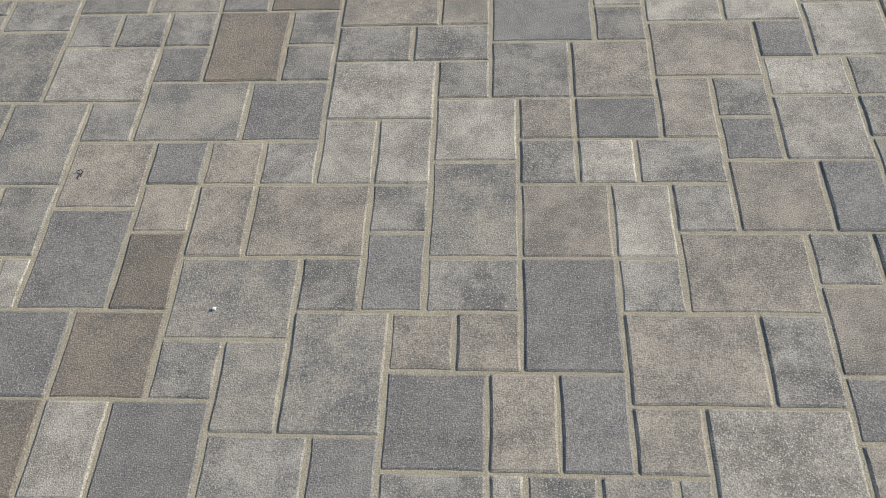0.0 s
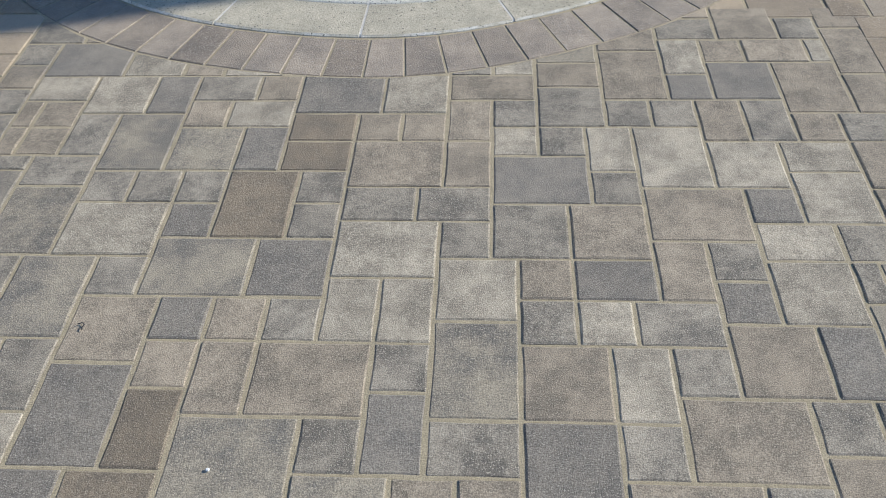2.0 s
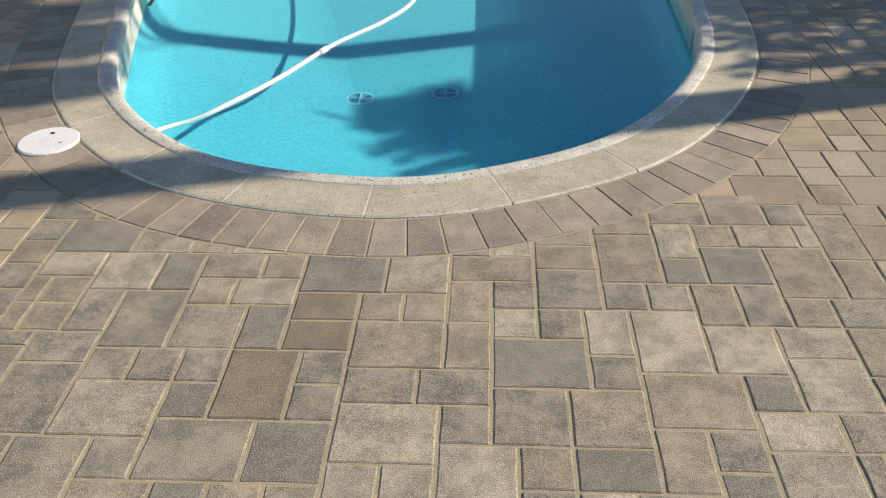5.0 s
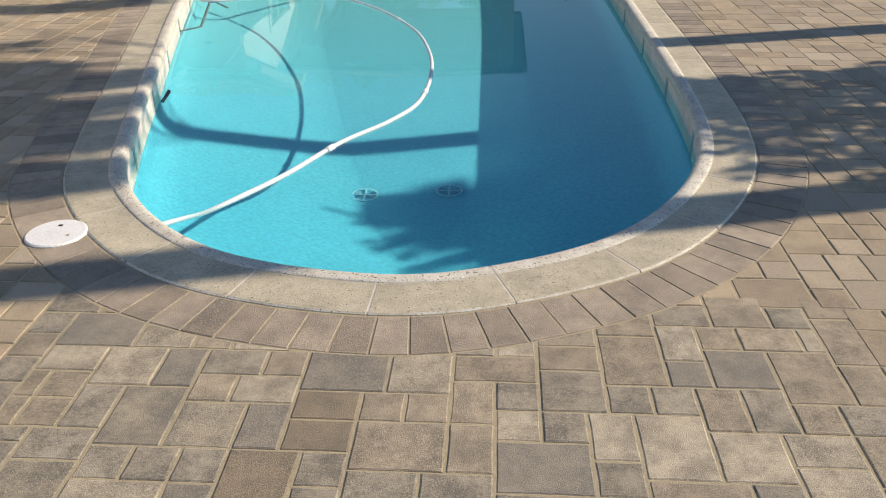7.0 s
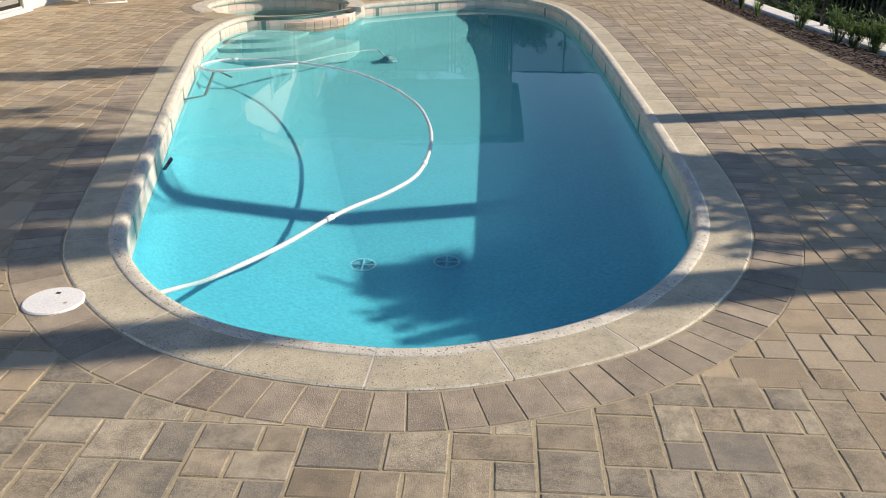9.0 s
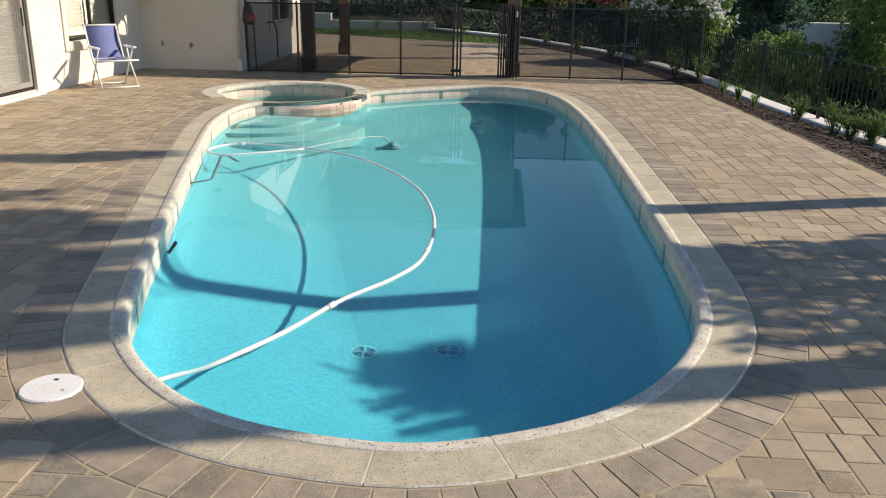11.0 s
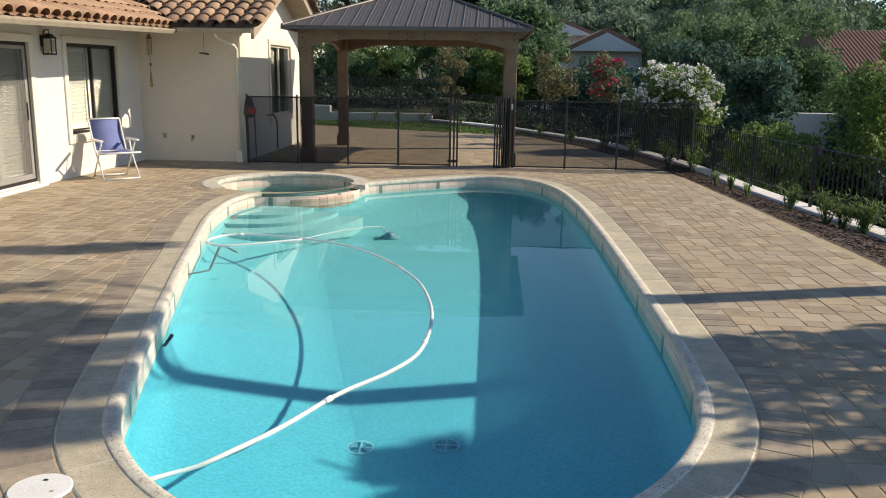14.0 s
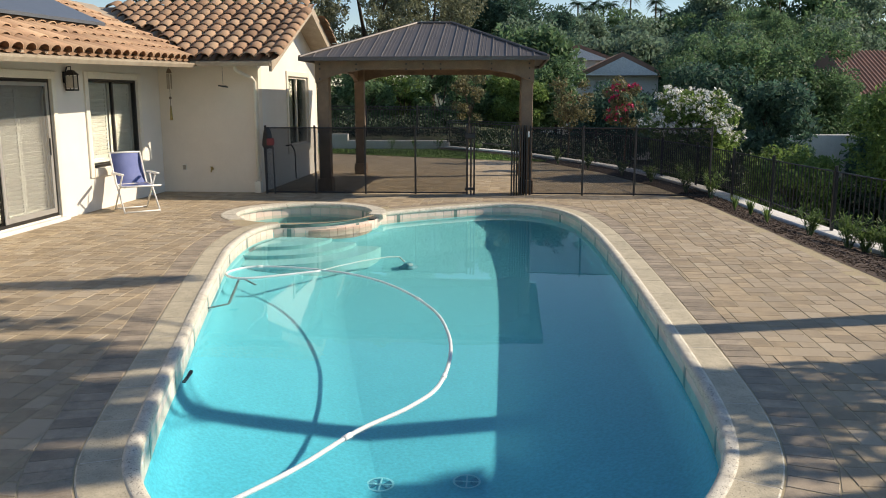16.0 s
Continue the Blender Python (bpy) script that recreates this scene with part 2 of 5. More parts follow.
# ---------------------------------------------------------------- mesh helpers
class Shape:
    """Collects vertices and faces for one mesh."""

    def __init__(self):
        self.v, self.f = [], []

    def add(self, verts, faces):
        k = len(self.v)
        self.v += [tuple(p) for p in verts]
        self.f += [tuple(i + k for i in f) for f in faces]
        return self

    def box(self, x0, y0, z0, x1, y1, z1, b=0.0, m=None):
        """A box with chamfered edges."""
        x0, x1, y0, y1, z0, z1 = min(x0, x1), max(x0, x1), min(y0, y1), max(y0, y1), min(z0, z1), max(z0, z1)
        b = min(b, .45 * (x1 - x0), .45 * (y1 - y0), .45 * (z1 - z0))
        if b <= 0:
            v = [(x, y, z) for z in (z0, z1) for x, y in ((x0, y0), (x1, y0), (x1, y1), (x0, y1))]
            f = [(3, 2, 1, 0), (4, 5, 6, 7), (0, 1, 5, 4), (1, 2, 6, 5), (2, 3, 7, 6), (3, 0, 4, 7)]
        else:
            v, f = [], []
            for z, inset in ((z0, b), (z0 + b, 0), (z1 - b, 0), (z1, b)):
                c = [(x0, y0, 1, 1), (x1, y0, -1, 1), (x1, y1, -1, -1), (x0, y1, 1, -1)]
                for i, (x, y, sx, sy) in enumerate(c):
                    one, two = ((x, y + sy * b), (x + sx * b, y)) if i % 2 == 0 else ((x + sx * b, y), (x, y + sy * b))
                    for px, py in (one, two):
                        if inset:
                            px, py = min(max(px, x0 + b), x1 - b), min(max(py, y0 + b), y1 - b)
                        v.append((px, py, z))
            for r in range(3):
                for i in range(8):
                    j = (i + 1) % 8
                    f.append((r * 8 + i, r * 8 + j, r * 8 + 8 + j, r * 8 + 8 + i))
            f += [tuple(range(7, -1, -1)), tuple(range(24, 32))]
        if m is not None:
            v = [tuple(m @ Vector(p)) for p in v]
        return self.add(v, f)

    def tube(self, path, r, n=8, cap=True, r2=None):
        """A round bar along a path of points; r2: radius at the end."""
        path = [Vector(p) for p in path]
        k, rings = len(self.v), len(path)
        up = Vector((0, 0, 1))
        for i, p in enumerate(path):
            d = (path[min(i + 1, rings - 1)] - path[max(i - 1, 0)]).normalized()
            side = d.cross(up)
            side = side.normalized() if side.length > .05 else Vector((1, 0, 0))
            top = side.cross(d).normalized()
            rr = r if r2 is None else r + (r2 - r) * i / max(rings - 1, 1)
            for j in range(n):
                a = 2 * math.pi * j / n
                self.v.append(tuple(p + side * rr * math.cos(a) + top * rr * math.sin(a)))
        for i in range(rings - 1):
            for j in range(n):
                j2 = (j + 1) % n
                self.f.append((k + i * n + j, k + i * n + j2, k + (i + 1) * n + j2, k + (i + 1) * n + j))
        if cap:
            self.f.append(tuple(k + j for j in range(n - 1, -1, -1)))
            self.f.append(tuple(k + (rings - 1) * n + j for j in range(n)))
        return self

    def prism(self, poly, z0, z1):
        n = len(poly)
        return self.add([(x, y, z0) for x, y in poly] + [(x, y, z1) for x, y in poly],
                        [tuple(range(n - 1, -1, -1)), tuple(range(n, 2 * n))] + [(i, (i + 1) % n, n + (i + 1) % n, n + i) for i in range(n)])

    def mesh(self, name, mat, smooth=False):
        me = bpy.data.meshes.new(name)
        me.from_pydata(self.v, [], self.f)
        if smooth:
            me.polygons.foreach_set("use_smooth", [len(f) <= 4 for f in self.f])
        me.materials.append(mat)
        me.update()
        return me


def part(name, shape, mat, parent=None, label="", smooth=False):
    ob = new(name, shape.mesh(name, mat, smooth))
    if parent is not None:
        ob.parent = parent
    return tagged(ob, label)


def thing(name, label, category, at=(0, 0, 0), turn=0, group="", kind=""):
    ob = new(name)
    ob.empty_display_size = .1
    ob.matrix_world = pose(*at, 0, 0, turn)
    return tagged(ob, label, category, group, kind)


def structure(name, shape, mat, label="", smooth=False):
    return tagged(part(name, shape, mat, None, label, smooth), kind="structure")


def spline(ctrl, steps, closed=True):
    """Centripetal-like smooth curve through control points (x, y)."""
    n, out = len(ctrl), []
    for i in range(n if closed else n - 1):
        if closed:
            p0, p1, p2, p3 = (ctrl[(i + k) % n] for k in (-1, 0, 1, 2))
        else:
            p0, p1, p2, p3 = (ctrl[min(max(i + k, 0), n - 1)] for k in (-1, 0, 1, 2))
        for s in range(steps):
            t = s / steps
            out.append(tuple(.5 * (2 * b + (c - a) * t + (2 * a - 5 * b + 4 * c - d) * t * t + (3 * b - a - 3 * c + d) * t ** 3)
                             for a, b, c, d in zip(p0, p1, p2, p3)))
    if not closed:
        out.append(tuple(ctrl[-1]))
    return out


class Loop:
    """A closed plan curve, counter-clockwise, walked by length."""

    def __init__(self, pts):
        self.p = np.array(pts)
        d = np.linalg.norm(np.roll(self.p, -1, 0) - self.p, axis=1)
        self.s = np.concatenate([[0], np.cumsum(d)])
        self.length = self.s[-1]
        t = np.roll(self.p, -1, 0) - np.roll(self.p, 1, 0)
        t /= np.linalg.norm(t, axis=1)[:, None]
        self.n = np.stack([t[:, 1], -t[:, 0]], 1)

    def at(self, s, off=0.0):
        s = s % self.length
        x = [np.interp(s, self.s, np.append(self.p[:, k], self.p[0, k])) for k in (0, 1)]
        m = np.array([np.interp(s, self.s, np.append(self.n[:, k], self.n[0, k])) for k in (0, 1)])
        m /= np.linalg.norm(m)
        return (x[0] + m[0] * off, x[1] + m[1] * off)

    def ring(self, off, n):
        return [self.at(self.length * i / n, off) for i in range(n)]

    def nearest(self, x, y):
        i = int(np.argmin((self.p[:, 0] - x) ** 2 + (self.p[:, 1] - y) ** 2))
        return self.p[i], self.n[i]


# ---------------------------------------------------------------- pool plan
POOL = Loop(spline([(-.53, 2.885), (.02, 3.01), (.50, 3.32), (.86, 3.86), (1.04, 4.5), (1.10, 5.6), (1.10, 7.5), (1.07, 9.5), (.99, 11.3),
                    (.80, 12.75), (.38, 13.62), (-.32, 13.92), (-1.2, 13.45), (-2.03, 12.80), (-2.20, 12.28), (-2.62, 11.75), (-3.12, 11.50),
                    (-3.47, 11.36), (-3.57, 10.7), (-3.45, 9.6), (-3.14, 8.3), (-2.80, 6.95), (-2.48, 5.75), (-2.15, 4.5), (-1.86, 3.70), (-1.28, 3.09)], 12))
SPA = Loop([(-3.32 + 1.05 * math.cos(a), 12.70 + 1.05 * math.sin(a)) for a in np.linspace(0, 2 * math.pi, 96, endpoint=False)])
COPE, SOLDIER = 0.28, 0.235
WATER_Z, FLOOR_Z = -0.125, -0.87


def inside(loop, x, y, off):
    p, n = loop.nearest(x, y)
    return (x - p[0]) * n[0] + (y - p[1]) * n[1] < off


# ---------------------------------------------------------------- ground, deck bed
g = Shape()
xs = [-900, -200, -60, -20, -9, 4.4, 5.2, 9, 20, 60, 200, 900]
ys = [-900, -200, -40, -6, 6, 20, 30.5, 34, 45, 70, 200, 900]
def lie(x, y):
    far = max(0.0, math.hypot(x, y) - 60)
    return -2.2 + far * .012
g.add([(x, y, lie(x, y)) for y in ys for x in xs], [(j * 12 + i, j * 12 + i + 1, j * 12 + i + 13, j * 12 + i + 12) for j in range(11) for i in range(11)])
structure("ground", g, EARTH, "dry ground falling away behind the garden fence")


def right_edge(y):
    """The deck's edge along the planting bed."""
    return float(np.interp(y, [-6, 8.4, 12.1, 14.3, 17, 20, 23.5, 26], [3.9, 3.55, 3.31, 3.17, 2.75, 2.0, .6, -1.6]))


bed = bmesh.new()
def loop_edges(pts, z):
    vs = [bed.verts.new((x, y, z)) for x, y in pts]
    return [bed.edges.new((vs[i], vs[(i + 1) % len(vs)])) for i in range(len(vs))]
rim = [(-9, -6)] + [(right_edge(y), y) for y in np.linspace(-6, 23.5, 30)] + [(-5.8, 26.2), (-9, 26.2)]
edges = loop_edges(rim, -.003) + loop_edges(POOL.ring(.05, 200), -.003) + loop_edges(SPA.ring(.03, 64), -.003)
bmesh.ops.triangle_fill(bed, edges=edges, use_beauty=True, normal=(0, 0, 1))
for f in list(bed.faces):
    c = f.calc_center_median()
    if f.normal.z < 0:
        f.normal_flip()
me = bpy.data.meshes.new("deck_bed")
bed.to_mesh(me)
bed.free()
me.materials.append(SAND)
deck = tagged(new("pavement", me), "patio of grey and tan concrete pavers with sandy joints", kind="structure")

# ---------------------------------------------------------------- pool shell, water, tiles
N = 220
sh = Shape()
levels = [(.0, -.10), (.0, -.28)] + [(-.28 * (1 - math.cos(a)), -.28 - .30 * math.sin(a)) for a in np.linspace(0, 1.25, 8)]
levels += [(-.22 - 1.08 * u, -.58 - .29 * (1 - (1 - u) ** 1.15)) for u in (.12, .25, .4, .55, .7, .85, 1)]
for off, z in levels:
    ring = np.array(POOL.ring(off, N))
    for _ in range(round(-off * 110)):
        ring = .5 * ring + .25 * (np.roll(ring, 1, 0) + np.roll(ring, -1, 0))
    sh.v += [(x, y, z) for x, y in ring]
for k in range(len(levels) - 1):
    for i in range(N):
        j = (i + 1) % N
        sh.f.append((k * N + i, k * N + j, (k + 1) * N + j, (k + 1) * N + i))
sh.f.append(tuple((len(levels) - 1) * N + i for i in range(N)))
structure("pool_shell", sh, PLASTER, "turquoise plaster swimming pool shell with rounded floor", smooth=True)
wt = Shape()
wt.v = [(*POOL.at(POOL.length * i / N, .01), WATER_Z) for i in range(N)]
wt.f = [tuple(range(N))]
water = structure("water", wt, WATER, "still clear turquoise pool water")
water.visible_shadow = False

# coping stones
coping = tagged(thing("pool_coping", "rounded cast stone pool coping, pale tan, speckled", "coping"), kind="structure")
OUTER = Loop(POOL.ring(COPE, 420))
nose = [(o - COPE, z) for o, z in ((-.006, -.055), (-.015, -.046), (-.020, -.030), (-.018, -.010), (-.009, .005), (.008, .013), (.028, .014), (.050, .011), (.066, .008), (.066, -.05))]
prof = [(o - COPE, z) for o, z in ((.066, -.05), (.066, .008), (.085, .0062), (.105, .006), (COPE - .028, .006), (COPE - .012, .005), (COPE - .004, 0), (COPE, -.02), (COPE, -.06))]


def strip(loop, s0, s1, profile, n=5):
    q = Shape()
    for i in range(n):
        s = s0 + (s1 - s0) * i / (n - 1)
        q.v += [(*loop.at(s, o), z) for o, z in profile]
    k = len(profile)
    for i in range(n - 1):
        for j in range(k - 1):
            q.f.append((i * k + j, (i + 1) * k + j, (i + 1) * k + j + 1, i * k + j + 1))
    q.f += [tuple(range(k)), tuple((n - 1) * k + j for j in range(k - 1, -1, -1))]
    return q


spa_gap = lambda x, y: (x + 3.32) ** 2 + (y - 12.70) ** 2 < 1.30 ** 2
count = round(OUTER.length / .545)
step = OUTER.length / count
for i in range(count):
    s0, s1 = i * step + .015, (i + 1) * step + .015
    mx, my = OUTER.at((s0 + s1) / 2, -COPE)
    if spa_gap(mx, my):
        continue
    stone = part("coping_stone", strip(OUTER, s0 + .005, s1 - .005, prof, 7), COPING, coping)
    stone.data.materials.append(LIME)
    rows = len(prof) - 1
    for f in stone.data.polygons:
        f.material_index = int(f.index < 6 * rows and f.index % rows in (5, 6))
    lip = strip(OUTER, s0 + .0045, s1 - .0045, nose, 7)
    lip.f = lip.f[:-2]
    part("rounded_nose", lip, NOSE, stone, "worn pale rounded edge", smooth=True)
gr = strip(POOL, 0, POOL.length, [(-.004, -.055), (-.017, -.030), (-.015, -.010), (-.007, .003), (.008, .0115), (.028, .0125), (.050, .0095), (.066, .0065), (.085, .0048), (COPE - .02, .0045), (COPE - .008, -.001), (COPE - .008, -.05)], 420)
keep = [f for f in gr.f[:-2] if not spa_gap(gr.v[f[0]][0], gr.v[f[0]][1])]
gr.f = keep
part("coping_joint", gr, GROUT, coping, "pale cement joint")

# waterline tiles, one green tile in every five
tiles = tagged(thing("waterline_tiles", "band of pink waterline tiles with green accents", "tiles"), kind="structure")
tn = round(POOL.length / .152)
ts = POOL.length / tn
for i in range(tn):
    q = strip(POOL, i * ts + .002, (i + 1) * ts - .002, [(-.002, -.26), (-.004, -.259), (-.004, -.052), (-.002, -.05)], 2)
    part("tile", q, TILE_P, tiles)
    if i % 7 == 3:
        q = strip(POOL, (i + .3) * ts, (i + .7) * ts, [(-.004, -.258), (-.0065, -.257), (-.0065, -.054), (-.004, -.053)], 2)
        part("accent_tile", q, TILE_G, tiles, "narrow green accent tile")

# spa: basin, water, rim stones, dam
spa_shell = Shape()
for off, z in ((0, -.03), (0, -.55), (-.30, -.60)):
    spa_shell.v += [(*SPA.at(SPA.length * i / 64, off), z) for i in range(64)]
for k in range(2):
    spa_shell.f += [(k * 64 + i, k * 64 + (i + 1) % 64, k * 64 + 64 + (i + 1) % 64, k * 64 + 64 + i) for i in range(64)]
spa_shell.f.append(tuple(128 + i for i in range(64)))
structure("spa_shell", spa_shell, PLASTER_S, "round turquoise plaster spa basin", smooth=True)
sw = Shape()
sw.v = [(*SPA.at(SPA.length * i / 64, .005), -.165) for i in range(64)]
sw.f = [tuple(range(64))]
structure("spa_water", sw, WATER, "still green-blue spa water").visible_shadow = False
spa_rim = tagged(thing("spa_rim", "round spa rim of pale cast stone with a low pink tile dam", "spa"), kind="structure")
rim_prof = [(-.03, -.06), (-.04, -.03), (-.03, -.006), (-.008, .011), (.20, .011), (.222, .004), (.224, -.06)]
arc0, arc1 = radians(-9), radians(225)
for i in range(9):
    a0, a1 = (arc0 + (arc1 - arc0) * k / 9 for k in (i, i + 1))
    part("coping_stone", strip(SPA, 1.05 * a0 + .004, 1.05 * a1 - .004, rim_prof, 7), NOSE, spa_rim)
for i in range(20):
    a0, a1 = (arc1 + (arc0 + 2 * math.pi - arc1) * k / 20 for k in (i, i + 1))
    part("dam_brick", strip(SPA, 1.05 * a0 + .003, 1.05 * a1 - .003, [(-.02, -.3), (-.02, -.095), (-.012, -.08), (.135, -.08), (.147, -.095), (.147, -.5)], 3),
         BRICK_P, spa_rim)
for i in range(40):
    a0, a1 = (2 * math.pi * k / 40 for k in (i, i + 1))
    if arc0 <= a0 < arc1:
        part("tile", strip(SPA, 1.05 * a0 + .002, 1.05 * a1 - .002, [(-.004, -.3), (-.006, -.299), (-.006, -.052), (-.004, -.05)], 2),
             TILE_P, spa_rim)
        if i % 9 == 4:
            part("accent_tile", strip(SPA, 1.05 * a0 + .05, 1.05 * a1 - .05, [(-.006, -.298), (-.0085, -.297), (-.0085, -.054), (-.006, -.053)], 2),
                 TILE_G, spa_rim, "narrow green accent tile")

# underwater steps beside the spa
steps = tagged(thing("pool_steps", "rounded plaster steps under the water beside the spa", "steps"), kind="structure")
for r, z in ((.75, -.24), (1.10, -.35), (1.45, -.46)):
    q = Shape().prism([(-3.35 + r * math.cos(a), 11.45 + r * 1.05 * math.sin(a)) for a in np.linspace(-1.75, -.1, 20)] + [(-3.35, 11.45)], FLOOR_Z - .02, z)
    part("step", q, PLASTER_STEP, steps)

# ---------------------------------------------------------------- house
WX, WY, WG = -6.70, 15.35, -4.80


def wall_with_holes(name, axis, at, thick, a0, a1, z1, holes, mat, label, gable=None):
    """An upright wall along x or y made of piers, sills and lintels round its openings."""
    q = Shape()
    def put(u0, u1, z0, z1):
        if u1 - u0 < .001 or z1 - z0 < .001:
            return
        if axis == "y":
            q.box(at - thick, u0, z0, at, u1, z1)
        else:
            q.box(u0, at, z0, u1, at + thick, z1)
    u = a0
    for h0, h1, b, t in sorted(holes):
        put(u, h0, -.1, z1)
        put(h0, h1, -.1, b)
        put(h0, h1, t, z1)
        u = h1
    put(u, a1, -.1, z1)
    if gable:
        mid, top = gable
        q.add([(at, a0, z1), (at, a1, z1), (at, mid, top), (at - thick, a0, z1), (at - thick, a1, z1), (at - thick, mid, top)],
              [(0, 1, 2), (5, 4, 3), (1, 0, 3, 4), (2, 1, 4, 5), (0, 2, 5, 3)])
    return structure(name, q, mat, label)


DOOR = (9.10, 11.66, .07, 2.03)
WIN = (12.70, 14.42, .66, 2.06)
WIN3 = (17.35, 19.05, .74, 2.20)
wall_with_holes("wall_west", "y", WX, .2, -4.0, WY + .2, 2.62, [DOOR, WIN], STUCCO_W, "cream stucco house wall with a sliding door")
wall_with_holes("wall_north", "x", WY, .2, WX - .2, WG, 2.62, [], STUCCO, "plain cream stucco house wall in shade")
wall_with_holes("wall_gable", "y", WG, .2, WY + .2, 19.75, 2.72, [WIN3], STUCCO_W, "white stucco gable wall with a sliding window", gable=(17.6, 3.62))
q = Shape()
q.box(-12, 19.75, -.1, WG, 19.95, 2.6).box(-12, -4.2, -.1, -11.8, 19.9, 2.6).box(-12, -4.2, -.1, WX, -4.0, 2.6)
structure("wall_back", q, STUCCO, "plain house walls out of sight")
# indoor floor and ceiling get their gloom from colour
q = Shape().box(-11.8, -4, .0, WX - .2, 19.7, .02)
structure("floor", q, ROOM_SHADE, "house floor coloured near-black for room shade")
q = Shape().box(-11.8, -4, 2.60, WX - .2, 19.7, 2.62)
structure("ceiling", q, ROOM_SHADE, "house ceiling coloured near-black for room shade")
# a stucco base band, door threshold step
structure("threshold", Shape().box(WX - .05, 9.0, -.02, WX + .10, 11.76, .05, .01), KERB, "pale concrete door threshold")


def louvre_panel(parent, y0, y1, z0, z1, x):
    """A plantation shutter panel with tilted slats."""
    fr = Shape()
    fr.box(x, y0, z0, x + .025, y0 + .05, z1, .003).box(x, y1 - .05, z0, x + .025, y1, z1, .003)
    fr.box(x, y0 + .05, z0, x + .025, y1 - .05, z0 + .07, .003).box(x, y0 + .05, z1 - .07, x + .025, y1 - .05, z1, .003)
    panel = part("shutter", fr, SHUTTER, parent, "pale louvred shutter")
    sl = Shape().box(-.004, y0 + .05, -.034, .004, y1 - .05, .034, .002, pose(0, 0, 0, 0, 24, 0))
    me = sl.mesh("slat", SHUTTER)
    k = int((z1 - z0 - .14) / .062)
    for i in range(k):
        s = new("slat", me)
        s.location = (x + .012, 0, z0 + .07 + (i + .5) * (z1 - z0 - .14) / k)
        s.parent = panel


def sliding(name, label, x, y0, y1, z0, z1, frame_mat, shutters, split=.5, screen=None):
    w = tagged(thing(name, label, "window"), kind="structure")
    fr = Shape()
    fr.box(x - .10, y0, z0, x - .02, y0 + .045, z1, .004).box(x - .10, y1 - .045, z0, x - .02, y1, z1, .004)
    fr.box(x - .10, y0 + .045, z1 - .045, x - .02, y1 - .045, z1, .004).box(x - .10, y0 + .045, z0, x - .02, y1 - .045, z0 + .045, .004)
    ym = y0 + (y1 - y0) * split
    fr.box(x - .085, ym - .025, z0 + .045, x - .035, ym + .025, z1 - .045, .004)
    part("window_frame", fr, frame_mat, w)
    for a, b, dx in ((y0 + .045, ym - .025, -.06), (ym + .025, y1 - .045, -.05)):
        pane = part("pane", Shape().box(x + dx - .006, a, z0 + .045, x + dx, b, z1 - .045), GLASS, w)
        pane.visible_shadow = False
    if screen:
        a, b = screen
        st = Shape()
        st.box(x - .030, a, z0 + .05, x - .012, a + .06, z1 - .05, .004).box(x - .030, b - .06, z0 + .05, x - .012, b, z1 - .05, .004)
        st.box(x - .030, a + .06, z0 + .05, x - .012, b - .06, z0 + .12, .004).box(x - .030, a + .06, z1 - .10, x - .012, b - .06, z1 - .05, .004)
        sc = part("screen_frame", st, ALU, w, "grey aluminium screen frame")
        part("screen_mesh", Shape().box(x - .022, a + .06, z0 + .12, x - .020, b - .06, z1 - .10), SCREEN, sc, "fine grey insect screen")
    for a, b in shutters:
        louvre_panel(w, a, b, z0 + .06, z1 - .06, x - .16)
    return w


BRONZE = surface("dark bronze aluminium", rgb(.035, .032, .03), rgb(.05, .046, .042), 6, 90, .4, .05, metal=.5)
ALU = surface("grey aluminium", rgb(.40, .39, .37), rgb(.34, .33, .31), 6, 90, .45, .05, metal=.3)


def gauze(name, colour, cover):
    """A woven screen: thin threads that let part of the light through."""
    m = bpy.data.materials.new(name)
    m.use_nodes = True
    n, l = m.node_tree.nodes, m.node_tree.links
    t, mx = n.new("ShaderNodeBsdfTransparent"), n.new("ShaderNodeMixShader")
    n["Principled BSDF"].inputs["Base Color"].default_value = colour
    n["Principled BSDF"].inputs["Roughness"].default_value = .8
    mx.inputs[0].default_value = cover
    l.new(t.outputs[0], mx.inputs[1])
    l.new(n["Principled BSDF"].outputs[0], mx.inputs[2])
    l.new(mx.outputs[0], n["Material Output"].inputs[0])
    return m


SCREEN = gauze("grey insect screen", rgb(.24, .24, .225), .30)
d = sliding("door_1", "sliding glass patio door with pale louvred shutters behind", WX, *DOOR, BRONZE,
            [(9.15, 9.74), (9.74, 10.34), (10.42, 11.03), (11.03, 11.62)], .5, (10.36, 11.61))
part("door_handle", Shape().box(WX - .03, 11.55, .95, WX - .005, 11.575, 1.2, .006), BRONZE, d)
sliding("window_1", "dark framed sliding window with pale louvred shutters", WX, *WIN, BRONZE, [(12.76, 13.55), (13.60, 14.37)], .52)
sliding("window_2", "white framed sliding window in the gable wall", WG, *WIN3, TRIM, [(17.42, 18.2)], .52)
